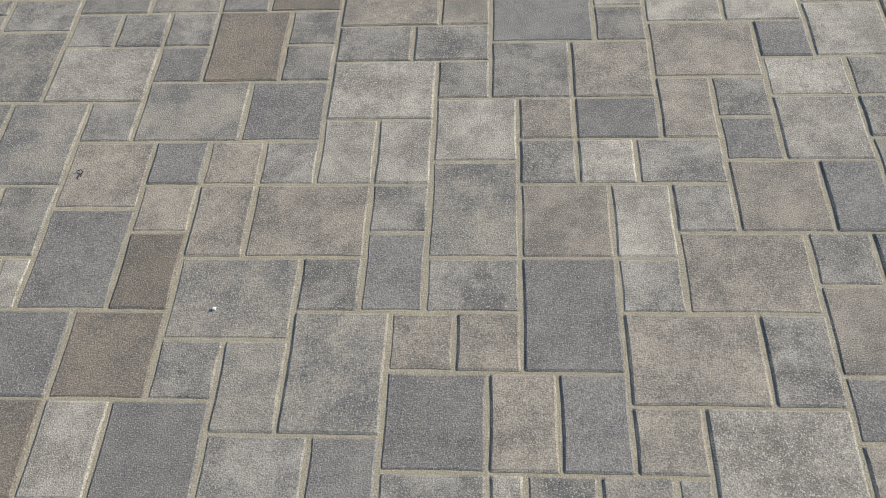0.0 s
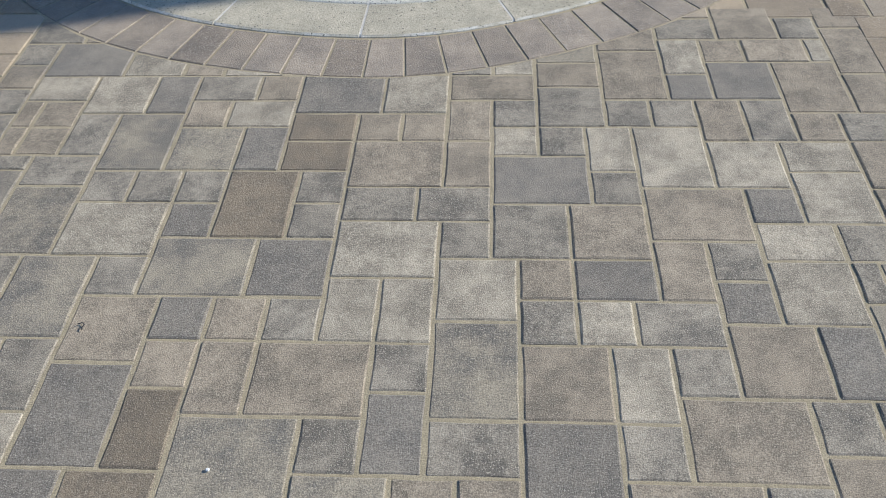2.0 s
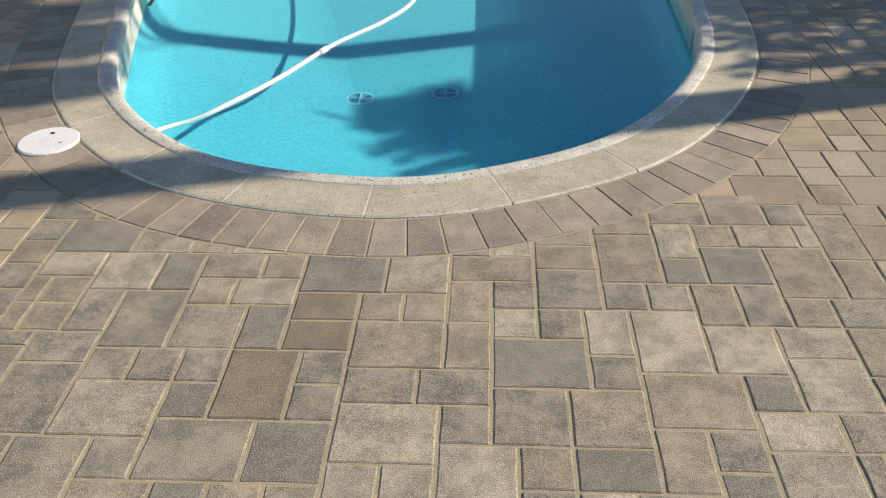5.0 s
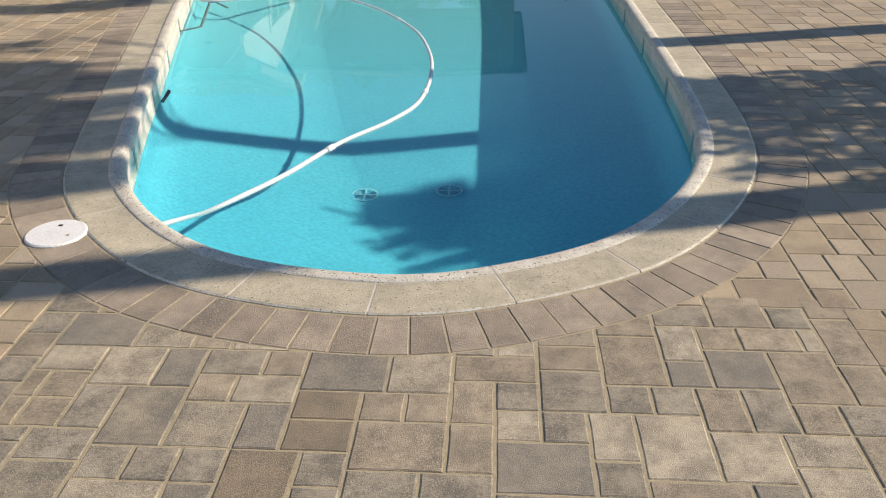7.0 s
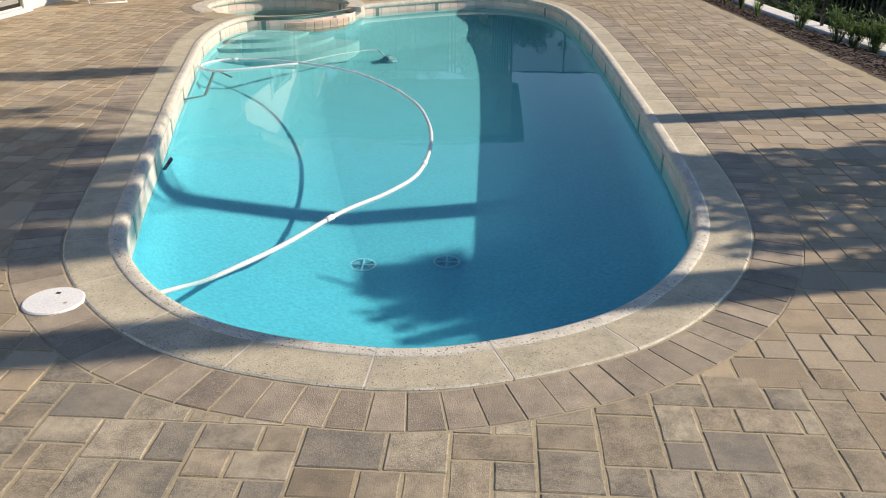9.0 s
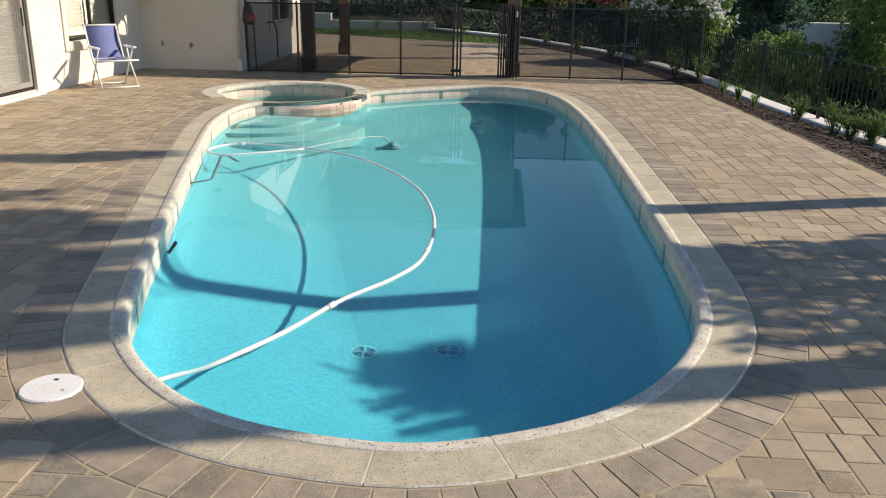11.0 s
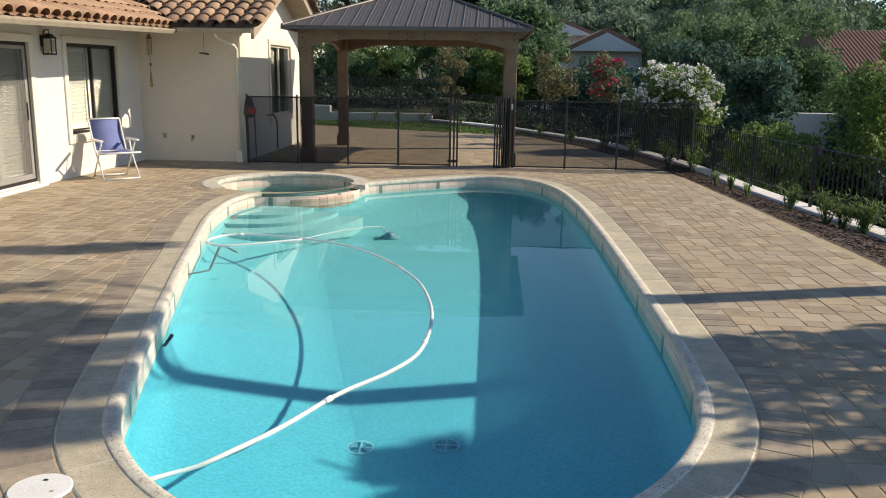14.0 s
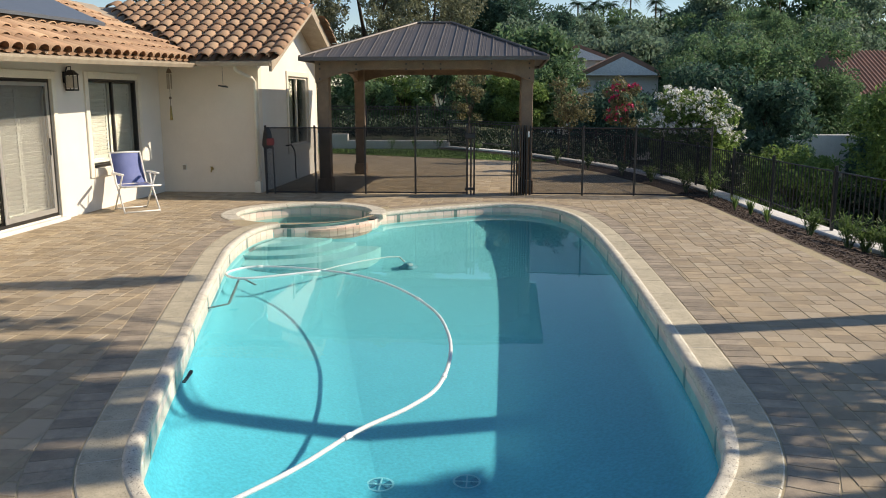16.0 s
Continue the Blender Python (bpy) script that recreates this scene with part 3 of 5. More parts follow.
# raised trim round openings
for nm, x, (a, b, z0, z1), sill in (("trim_door", WX, DOOR, False), ("trim_window", WX, WIN, True), ("trim_gable_window", WG, WIN3, True)):
    tr = Shape()
    tr.box(x + .002, a - .11, z0 - (.14 if sill else .07), x + .03, a, z1 + .11, .006).box(x + .002, b, z0 - (.14 if sill else .07), x + .03, b + .11, z1 + .11, .006)
    tr.box(x + .002, a, z1, x + .03, b, z1 + .11, .006)
    if sill:
        tr.box(x + .002, a, z0 - .14, x + .04, b, z0, .006)
    structure(nm, tr, TRIM, "raised cream stucco trim")

# roofs: barrel tiles on two slopes that meet in a valley
E1X, E1Z, E2Y, E2Z, PITCH = -5.75, 2.365, 14.55, 2.39, .41
FALL = .021
eave = lambda y: E1Z + FALL * (y - E2Y)  # the west eave falls a little towards its outlet
RIDGE_Y, GX = 17.62, -4.33


def tile_mesh(w, l):
    q = Shape()
    n = 8
    for s, (rr, lift) in enumerate(((.5, .034), (.44, .0))):
        for i in range(n + 1):
            a = math.pi * i / n
            q.v.append((w * rr * math.cos(a), s * l, lift + w * .36 * math.sin(a)))
        for i in range(n + 1):
            a = math.pi * i / n
            q.v.append(((w * rr - .014) * math.cos(a), s * l, lift + (w * .36 - .014) * math.sin(a)))
    m = n + 1
    for i in range(n):
        q.f.append((i + 1, i, 2 * m + i, 2 * m + i + 1))
        q.f.append((i, i + 1, m + i + 1, m + i))
    return q.mesh("roof_tile", TERRA, True)


TW, TL = .268, .335
TILE = tile_mesh(TW * .93, TL * 1.1)
rng = random.Random(11)


def slope(name, label, origin, across, up, cols, rows, keep):
    """A slope: dark underlay, pan troughs and one object for every cover tile."""
    roof = thing(name, label, "roof")
    across, up = Vector(across), Vector(up).normalized()
    nrm = across.cross(up)
    m = Matrix((across, up, nrm)).transposed().to_4x4()
    n = 0
    pans = Shape()
    for r in range(rows):
        for c in range(cols):
            p = Vector(origin) + across * (c * TW) + up * (r * TL)
            if not keep(p):
                continue
            t = new("roof_tile", TILE)
            t.matrix_world = Matrix.Translation(p + nrm * .035) @ m @ pose(0, 0, 0, rng.uniform(-1.5, 1.5), 0, rng.uniform(-1.5, 1.5))
            t.parent = roof
            b = p + across * TW * .5
            pans.add([b - across * .12 + nrm * .05, b - across * .05 + nrm * .02, b + across * .05 + nrm * .02, b + across * .12 + nrm * .05,
                      b - across * .12 + up * TL + nrm * .04, b - across * .05 + up * TL + nrm * .01, b + across * .05 + up * TL + nrm * .01, b + across * .12 + up * TL + nrm * .04],
                     [(0, 1, 5, 4), (1, 2, 6, 5), (2, 3, 7, 6)])
            n += 1
    part("roof_pan", pans, TERRA, roof)
    return roof


in_valley = lambda p: (p.y - E2Y) > -(p.x - E1X) - .1
r1 = slope("roof_west", "terracotta barrel tile roof slope over the patio door", (E1X, 8.02, eave(8.02)), (0, 1, FALL), (-1, 0, PITCH), 27, 11,
           lambda p: not in_valley(p) or p.y < E2Y)
r2 = slope("roof_gable", "terracotta barrel tile roof slope of the gable wing", (GX - .12 - 17 * TW, E2Y, E2Z), (1, 0, 0), (0, 1, PITCH), 18, 10,
           lambda p: in_valley(p) and p.y < RIDGE_Y)
for roof, quad in ((r1, [(E1X + .02, -4.4, eave(-4.4)), (E1X + .02, E2Y + .3, E1Z), (-9.0, RIDGE_Y, E1Z + PITCH * 3.27), (-9.0, -4.4, eave(-4.4) + PITCH * 3.27)]),
                   (r2, [(GX, E2Y, E2Z), (GX, RIDGE_Y, E2Z + PITCH * 3.07), (-9.0, RIDGE_Y, E2Z + PITCH * 3.07), (E1X, E2Y, E2Z)]),
                   (r2, [(GX, RIDGE_Y, E2Z + PITCH * 3.07), (GX, 20.5, E2Z + PITCH * .19), (-9.0, 20.5, E2Z + PITCH * .19), (-9.0, RIDGE_Y, E2Z + PITCH * 3.07)])):
    q = Shape()
    q.add(quad + [(x, y, z - .05) for x, y, z in quad], [(0, 1, 2, 3), (7, 6, 5, 4), (0, 4, 5, 1), (1, 5, 6, 2), (2, 6, 7, 3), (3, 7, 4, 0)])
    part("roof_deck", q, FASCIA, roof, "pale painted roof boards")
# rake tiles and barge boards at the gable end
for k in range(8):
    t = new("rake_tile", TILE)
    y = E2Y + k * TL * .925
    t.matrix_world = pose(GX + .06, y, E2Z + PITCH * (y - E2Y) + .05, math.degrees(math.atan(PITCH)), 0, 0)
    t.parent = r2
for k in range(7):
    t = new("rake_tile", TILE)
    y = 20.5 - k * TL * .925
    t.matrix_world = pose(GX + .06, y, E2Z + PITCH * .19 + PITCH * (20.5 - y) + .05, math.degrees(math.atan(PITCH)), 0, 180)
    t.parent = r2
for y0, z0, y1, z1 in ((E2Y, E2Z, RIDGE_Y, E2Z + PITCH * 3.07), (20.5, E2Z + PITCH * .19, RIDGE_Y, E2Z + PITCH * 3.07)):
    q = Shape()
    q.add([(x, y, z + dz) for x in (GX - .02, GX + .03) for y, z in ((y0, z0), (y1, z1)) for dz in (-.18, .02)],
          [(0, 2, 3, 1), (4, 5, 7, 6), (0, 1, 5, 4), (2, 6, 7, 3), (0, 4, 6, 2), (1, 3, 7, 5)])
    part("barge_board", q, FASCIA, r2, "pale painted barge board")
# gutters
def gutter(parent, a, b):
    a, b = Vector(a), Vector(b)
    d = (b - a).normalized()
    o = d.cross(Vector((0, 0, 1)))
    prof2 = [(0, 0), (0, -.075), (.06, -.075), (.09, -.025), (.095, 0), (.085, 0), (.08, -.015), (.055, -.063), (.012, -.063), (.012, 0)]
    q = Shape()
    for p in (a, b):
        q.v += [tuple(p + o * x + Vector((0, 0, z))) for x, z in prof2]
    n = len(prof2)
    q.f = [(i, (i + 1) % n, n + (i + 1) % n, n + i) for i in range(n)] + [tuple(range(n - 1, -1, -1)), tuple(range(n, 2 * n))]
    part("gutter", q, FASCIA, parent, "pale metal gutter")
gutter(r1, (E1X + .03, -4.4, eave(-4.4) - .01), (E1X + .03, E2Y - .1, E1Z - .01))
gutter(r2, (E1X + .14, E2Y - .02, E2Z - .01), (GX + .02, E2Y - .02, E2Z - .01))
for k in range(18):
    y = 6.0 + k * .5
    part("rafter_tail", Shape().box(WX, y, eave(y) - .03, E1X - .02, y + .07, eave(y) + .05, .005), FASCIA, r1, "pale rafter tail")
# downpipe at the corner
dp = thing("downpipe", "cream painted downpipe at the house corner", "downpipe")
part("pipe", Shape().tube([(-4.98, E2Y + .04, 2.33), (-4.98, E2Y + .06, 2.26), (-4.96, E2Y + .14, 2.22), (WG - .08, WY - .12, 2.12), (WG - .05, WY - .055, 2.05), (WG - .05, WY - .055, .05)], .03, 10), TRIM, dp, smooth=True)
part("shoe", Shape().box(WG - .11, WY - .115, 0, WG + .01, WY - .005, .22, .008), TRIM, dp)
# solar collector on the west slope
sp = thing("solar_panel", "flat grey solar panel on the tile roof", "solar panel")
z = lambda x, y: eave(y) + PITCH * (E1X - x) + .20
q = Shape().add([(x, y, z(x, y) + dz) for dz in (0, .05) for x, y in ((-6.60, 8.2), (-6.60, 13.25), (-8.6, 13.65), (-8.6, 8.2))],
                [(3, 2, 1, 0), (4, 5, 6, 7), (0, 1, 5, 4), (1, 2, 6, 5), (2, 3, 7, 6), (3, 0, 4, 7)])
part("collector", q, surface("solar glass", rgb(.09, .10, .115), rgb(.11, .12, .135), 4, 60, .3, .02), sp)
part("rail", Shape().tube([(-6.68, 8.4, z(-6.68, 8.4) - .04), (-6.68, 13.1, z(-6.68, 13.1) - .04)], .03), BRONZE, sp)

# ---------------------------------------------------------------- gazebo
gz = thing("gazebo", "cedar gazebo with arched beams and a brown metal hip roof", "gazebo")
PX = (-3.62, .15)
PY = (15.60, 19.25)
for x in PX:
    for y in PY:
        post = part("post", Shape().box(x - .105, y - .105, 0, x + .105, y + .105, 2.42, .008), CEDAR, gz)
        part("base", Shape().box(x - .135, y - .135, 0, x + .135, y + .135, .26, .012), CEDAR, post)


def arched_beam(a, b, along_x, at):
    """A deep beam with a stepped arch cut from its underside."""
    n, low = 28, []
    for i in range(n + 1):
        u = i / n
        e = min(u, 1 - u)
        z = 2.02 + (.20 * math.sin(min(e / .17, 1) * math.pi / 2) if e < .17 else .20 + (.045 if e > .21 else .045 * (e - .17) / .04))
        low.append((a + (b - a) * u, z))
    poly = low + [(b, 2.44), (a, 2.44)]
    q = Shape()
    k = len(poly)
    for d in (-.045, .045):
        q.v += [(u, at + d, z) if along_x else (at + d, u, z) for u, z in poly]
    q.f += [tuple(range(k)), tuple(range(2 * k - 1, k - 1, -1))] + [(i, k + i, k + (i + 1) % k, (i + 1) % k) for i in range(k)]
    return part("beam", q, CEDAR, gz)


for y in PY:
    arched_beam(PX[0] - .12, PX[1] + .12, True, y - .15 if y < 17 else y + .15)
for x in PX:
    arched_beam(PY[0] - .1, PY[1] + .1, False, x - .06 if x < -1 else x + .06)
for x in (PX[0] - .03, PX[1] + .03, PX[0] + .65, PX[1] - .65, -2.05, -1.74, -1.42):
    for z in ((2.36, 2.28, 2.10) if abs(x + 1.735) > 1.5 else (2.36, 2.27)):
        bolt = Shape()
        bolt.tube([(x, PY[0] - .215, z), (x, PY[0] - .19, z)], .016, 8)
        part("bolt", bolt, BLACK, gz, "black bolt head")
EX0, EX1, EY0, EY1, EZ = -3.95, .50, 15.10, 19.75, 2.47
RX0, RX1, RY, RZ = -2.08, -1.36, 17.42, 3.24
q = Shape()
q.add([(EX0, EY0, EZ), (EX1, EY0, EZ), (EX1, EY1, EZ), (EX0, EY1, EZ), (RX0, RY, RZ), (RX1, RY, RZ)],
      [(0, 1, 5, 4), (1, 2, 5), (2, 3, 4, 5), (3, 0, 4), (3, 2, 1, 0)])
roof = part("roof", q, STEEL, gz, "brown standing seam metal roof")
fas = Shape()
fas.box(EX0 - .02, EY0 - .02, EZ - .06, EX1 + .02, EY0 + .02, EZ + .012, .004).box(EX0 - .02, EY1 - .02, EZ - .06, EX1 + .02, EY1 + .02, EZ + .012, .004)
fas.box(EX0 - .02, EY0 + .02, EZ - .06, EX0 + .02, EY1 - .02, EZ + .012, .004).box(EX1 - .02, EY0 + .02, EZ - .06, EX1 + .02, EY1 - .02, EZ + .012, .004)
part("eave_trim", fas, STEEL, roof)
for i in range(1, 18):
    x = EX0 + (EX1 - EX0) * i / 18
    if x < RX0:
        u = (x - EX0) / (RX0 - EX0)
    elif x > RX1:
        u = (EX1 - x) / (EX1 - RX1)
    else:
        u = 1
    y1, z1 = EY0 + (RY - EY0) * u, EZ + (RZ - EZ) * u
    part("seam", Shape().tube([(x, EY0, EZ + .008), (x, y1, z1 + .008)], .012, 6), STEEL, roof)
    for o in (-.167, -.083, 0):
        xr = x + (EX1 - EX0) / 18 * (.5 + o * 3)
        u = min(1, max(0, (xr - EX0) / (RX0 - EX0)), (EX1 - xr) / (EX1 - RX1))
        part("rib", Shape().tube([(xr, EY0, EZ + .003), (xr, EY0 + (RY - EY0) * u, EZ + (RZ - EZ) * u + .003)], .005, 4), STEEL, roof)
for a, b in (((EX0, EY0, EZ), (RX0, RY, RZ)), ((EX1, EY0, EZ), (RX1, RY, RZ)), ((EX1, EY1, EZ), (RX1, RY, RZ)), ((EX0, EY1, EZ), (RX0, RY, RZ)), ((RX0, RY, RZ), (RX1, RY, RZ))):
    part("hip_cap", Shape().tube([Vector(a) + Vector((0, 0, .012)), Vector(b) + Vector((0, 0, .012))], .030, 8), STEEL, roof)

# ---------------------------------------------------------------- removable mesh pool fence
MESH = gauze("black fence mesh", rgb(.012, .012, .014), .36)


def mesh_fence(name, label, xs, ys):
    fn = thing(name, label, "fence")
    for x, y in zip(xs, ys):
        part("post", Shape().tube([(x, y, 0), (x, y, 1.26)], .019, 8), BLACK, fn)
    for k in range(len(xs) - 1):
        a, b = Vector((xs[k], ys[k], 0)), Vector((xs[k + 1], ys[k + 1], 0))
        up = Vector((0, 0, 1))
        d = (b - a).normalized().cross(up) * .002
        q = Shape()
        q.add([a + up * .03 + d, b + up * .03 + d, b + up * 1.21 + d, a + up * 1.21 + d, a + up * .03 - d, b + up * .03 - d, b + up * 1.21 - d, a + up * 1.21 - d],
              [(0, 1, 2, 3), (7, 6, 5, 4), (0, 4, 5, 1), (3, 2, 6, 7)])
        panel = part("mesh_panel", q, MESH, fn, "see-through black mesh panel")
        part("top_binding", Shape().tube([a + up * 1.215, b + up * 1.215], .014, 6), BLACK, panel)
        part("bottom_binding", Shape().tube([a + up * .03, b + up * .03], .014, 6), BLACK, panel)
    return fn


mesh_fence("pool_fence", "black mesh pool fence panels between thin posts beside the house", [-4.66, -3.74, -2.81, -1.88, -.93], [15.2, 15.23, 15.26, 15.28, 15.30])
mesh_fence("pool_fence", "black mesh pool fence panels running to the iron fence", [.22, 1.17, 2.10, 3.40], [15.30, 15.30, 15.30, 15.16])
gate = thing("gate_posts", "group of slim black gate posts with a latch", "gate")
for x in (-.86, -.80):
    part("post", Shape().tube([(x, 15.31, 0), (x, 15.31, 1.26)], .017, 8), BLACK, gate)
part("latch", Shape().box(-.97, 15.27, 1.02, -.78, 15.31, 1.12, .01), BLACK, gate)
part("hinge", Shape().box(-.97, 15.27, .08, -.78, 15.31, .13, .01), BLACK, gate)
roll = thing("folded_gate", "folded black mesh gate leaves beside the gazebo post", "gate")
rngf = random.Random(3)
for k in range(7):
    x = -.12 + k * .045
    y0, y1 = 15.22 + rngf.uniform(-.03, .03), 15.52 + rngf.uniform(-.05, .05)
    part("leaf", Shape().box(x, y0, .03, x + .012, y1, 1.24, .002), BLACK, roll)
    part("pole", Shape().tube([(x + .006, y0 - .01, 0), (x + .006, y0 - .01, 1.27)], .016, 8), BLACK, roll)
part("tag", Shape().box(.17, 15.16, 1.06, .20, 15.165, 1.16, .001), WHITE, roll, "white paper tag")

# ---------------------------------------------------------------- planting bed, kerb and iron fence
LINE = spline([(4.9, 3.0), (4.35, 6.0), (4.0, 9.4), (3.68, 12.2), (3.55, 14.6), (3.22, 17.0), (2.5, 20.1), (1.35, 22.8), (-.1, 25.6), (-2.3, 28.3)], 10, closed=False)
def fall(x, y, z=0.0):
    """Where the planting bed drops away beside the pool: outwards and down."""
    u = min(max((16.2 - y) / 4.2, 0), 1)
    k = .22 * u * u * (3 - 2 * u)
    return Vector((x + k * (x + .11), y + k * (y - .18), z + k * (z - 1.74)))


kb, mb = Shape(), Shape()
n = len(LINE)
side = []
for i in range(n):
    a, b = Vector(LINE[max(i - 1, 0)]), Vector(LINE[min(i + 1, n - 1)])
    d = (b - a).normalized()
    side.append(Vector((-d.y, d.x)))
for i, (x, y) in enumerate(LINE):
    s = side[i]
    kb.v += [tuple(fall(x + s.x * o, y + s.y * o, z)) for o, z in ((.17, -.1), (.17, .115), (.155, .13), (-.095, .13), (-.11, .115), (-.11, -1.9))]
    e = Vector((right_edge(y) - .02 if y < 25 else x - .5, y))
    out = fall(x + s.x * .165, y + s.y * .165, .085)
    mb.v += [tuple(out), tuple((out + Vector((e.x, e.y, .03))) * .5), (e.x, e.y, .0)]
for i in range(n - 1):
    for j in range(5):
        kb.f.append((i * 6 + j + 1, i * 6 + j, i * 6 + 6 + j, i * 6 + 7 + j))
    for j in range(2):
        mb.f.append((i * 3 + j + 1, i * 3 + j, i * 3 + 3 + j, i * 3 + 4 + j))
structure("kerb", kb, KERB, "white concrete kerb under the iron fence")
structure("mulch_bed", mb, MULCH, "narrow bed of dark bark mulch beside the paving")
chips = Shape()
rngm = random.Random(5)
for _ in range(4200):
    k = rngm.randrange(0, 45)
    t = rngm.random()
    x, y = LINE[k]
    e = right_edge(y)
    y += rngm.uniform(-.2, .2)
    p = Vector((e, y, .0)).lerp(fall(x - .19, y, .08), t)
    m = pose(p.x, p.y, p.z + .02, rngm.uniform(-18, 18), rngm.uniform(-18, 18), rngm.uniform(0, 180))
    chips.box(-.022, -.009, -.004, .022, .009, .004, 0, m)
tagged(part("bark_chips", chips, MULCH, None, "loose dark bark chips on the planting bed"), category="mulch", kind="stuff")

iron = thing("iron_fence", "black iron picket fence on a white kerb", "fence")
def along(pts, s):
    d = [0]
    for i in range(len(pts) - 1):
        d.append(d[-1] + math.dist(pts[i], pts[i + 1]))
    i = max(0, min(len(pts) - 2, int(np.searchsorted(d, s)) - 1))
    t = (s - d[i]) / (d[i + 1] - d[i])
    return (pts[i][0] + t * (pts[i + 1][0] - pts[i][0]), pts[i][1] + t * (pts[i + 1][1] - pts[i][1])), d[-1]
_, total = along(LINE, 0)
PICKET = Shape().box(-.007, -.007, .20, .007, .007, .855).mesh("picket", BLACK)
POSTM = Shape().box(-.022, -.022, .05, .022, .022, .93, .004).mesh("post", BLACK)
s = 0
while s < total - 3.4:
    (x, y), _ = along(LINE, s)
    ob = new("picket", PICKET)
    ob.location = fall(x, y, 0)
    ob.scale = (1, 1, (fall(x, y, 1) - fall(x, y, 0)).z)
    ob.parent = iron
    s += .105
s = .4
while s < total - 3.4:
    (x, y), _ = along(LINE, s)
    ob = new("post", POSTM)
    ob.location = fall(x, y, 0)
    ob.scale = (1, 1, (fall(x, y, 1) - fall(x, y, 0)).z)
    ob.parent = iron
    s += 1.83
cut = [p for p in LINE if p[1] < 25.6]
for z in (.25, .86):
    part("rail", Shape().tube([fall(x, y, z) for x, y in cut], .011, 6), BLACK, iron)

# back of the yard: lawn, white retaining wall, fence above it
lw = Shape()
lw.add([(-9, 26.1, .012), (-5.8, 26.1, .012), (-3.6, 25.0, .012), (-1.85, 24.2, .012), (.3, 23.2, .012), (1.0, 23.3, .012), (-.2, 25.7, .012), (-2.3, 28.2, .012), (-9, 29.4, .012)],
       [tuple(range(9))])
structure("lawn", lw, GRASS, "strip of mown green lawn")
blades = Shape()
rngg = random.Random(8)
for _ in range(9000):
    x = rngg.uniform(-8, .9)
    lo = 24.2 - (x + 1.85) * .45
    y = rngg.uniform(lo, 28.2 if x < -2.3 else 28.2 - (x + 2.3) * 1.45)
    if y < lo:
        continue
    a, h = rngg.uniform(0, 6.28), rngg.uniform(.04, .08)
    dx, dy = .012 * math.cos(a), .012 * math.sin(a)
    blades.add([(x - dx, y - dy, .01), (x + dx, y + dy, .01), (x + dy * 2, y + dx * 2, h)], [(0, 1, 2)])
tagged(part("grass", blades, GRASS, None, "short green lawn grass blades"), category="grass", kind="stuff")
rw = Shape()
rw.box(-5.75, 28.35, -.1, -2.25, 28.65, .30, .01).box(-9.5, 28.35, -.1, -5.75, 28.65, .52, .01)
structure("retaining_wall", rw, KERB, "low white rendered retaining wall with a step")
structure("bank", Shape().add([(-30, 28.6, .28), (-2.3, 28.6, .28), (-2.3, 31.5, .75), (-30, 31.5, .75), (-2.3, 28.6, -1.9), (-2.3, 31.5, -1.9), (4, 33.5, -1.9), (4, 33.5, .1), (-.1, 27.4, .0), (-.1, 27.4, -1.9)],
                             [(0, 1, 2, 3), (1, 8, 7, 2), (1, 4, 9, 8)]), EARTH, "planted bank behind the retaining wall")
back = thing("iron_fence", "black iron picket fence above the retaining wall", "fence")
BP = Shape().box(-.008, -.008, .45, .008, .008, 1.42).mesh("picket", BLACK)
k = -9.0
while k < -1.6:
    ob = new("picket", BP)
    ob.location = (k, 29.0, .0 if k > -5.2 else .1)
    ob.parent = back
    k += .105
for z in (.55, 1.32, 1.42):
    part("rail", Shape().tube([(-9, 29.0, z + .05), (-1.6, 29.0, z)], .016, 6), BLACK, back)
for x in (-8.8, -7.0, -5.2, -3.4, -1.6):
    part("post", Shape().box(x - .026, 28.974, .4, x + .026, 29.026, 1.5, .004), BLACK, back)
low = thing("iron_fence", "black iron picket fence at the end of the lawn", "fence")
k = 0.0
while k < 3.9:
    (x, y), _ = along(LINE, total - k)
    ob = new("picket", PICKET)
    ob.location = (x, y, .05)
    ob.parent = low
    k += .105
for z in (.30, .92, .99):
    part("rail", Shape().tube([(*along(LINE, total - k * .39)[0], z) for k in range(11)], .016, 6), BLACK, low)

# ---------------------------------------------------------------- pool things
lid = thing("skimmer_lid", "round white plastic skimmer lid set in the paving", "lid", (-1.955, 3.185, 0))
disc = Shape()
for r, z in ((.128, -.02), (.128, .004), (.122, .009), (.0, .010)):
    disc.v += [(r * math.cos(a), r * math.sin(a), z) for a in np.linspace(0, 2 * math.pi, 40, endpoint=False)]
for k in range(3):
    disc.f += [(k * 40 + i, k * 40 + (i + 1) % 40, k * 40 + 40 + (i + 1) % 40, k * 40 + 40 + i) for i in range(40)]
part("cover", disc, WHITE, lid)
part("screw", Shape().box(-.02, .055, .0095, .0, .07, .0115, .001), BLACK, lid)
part("screw", Shape().box(.055, -.03, .0095, .07, -.018, .0115, .001), FASCIA, lid)
DRAIN_M = surface("pale drain plastic", rgb(.20, .56, .64), rgb(.23, .59, .67), 8, 90, .5, .1)
DRAIN_D = surface("dark drain slot", rgb(.03, .27, .38), rgb(.035, .29, .40), 8, 90, .6, .1)
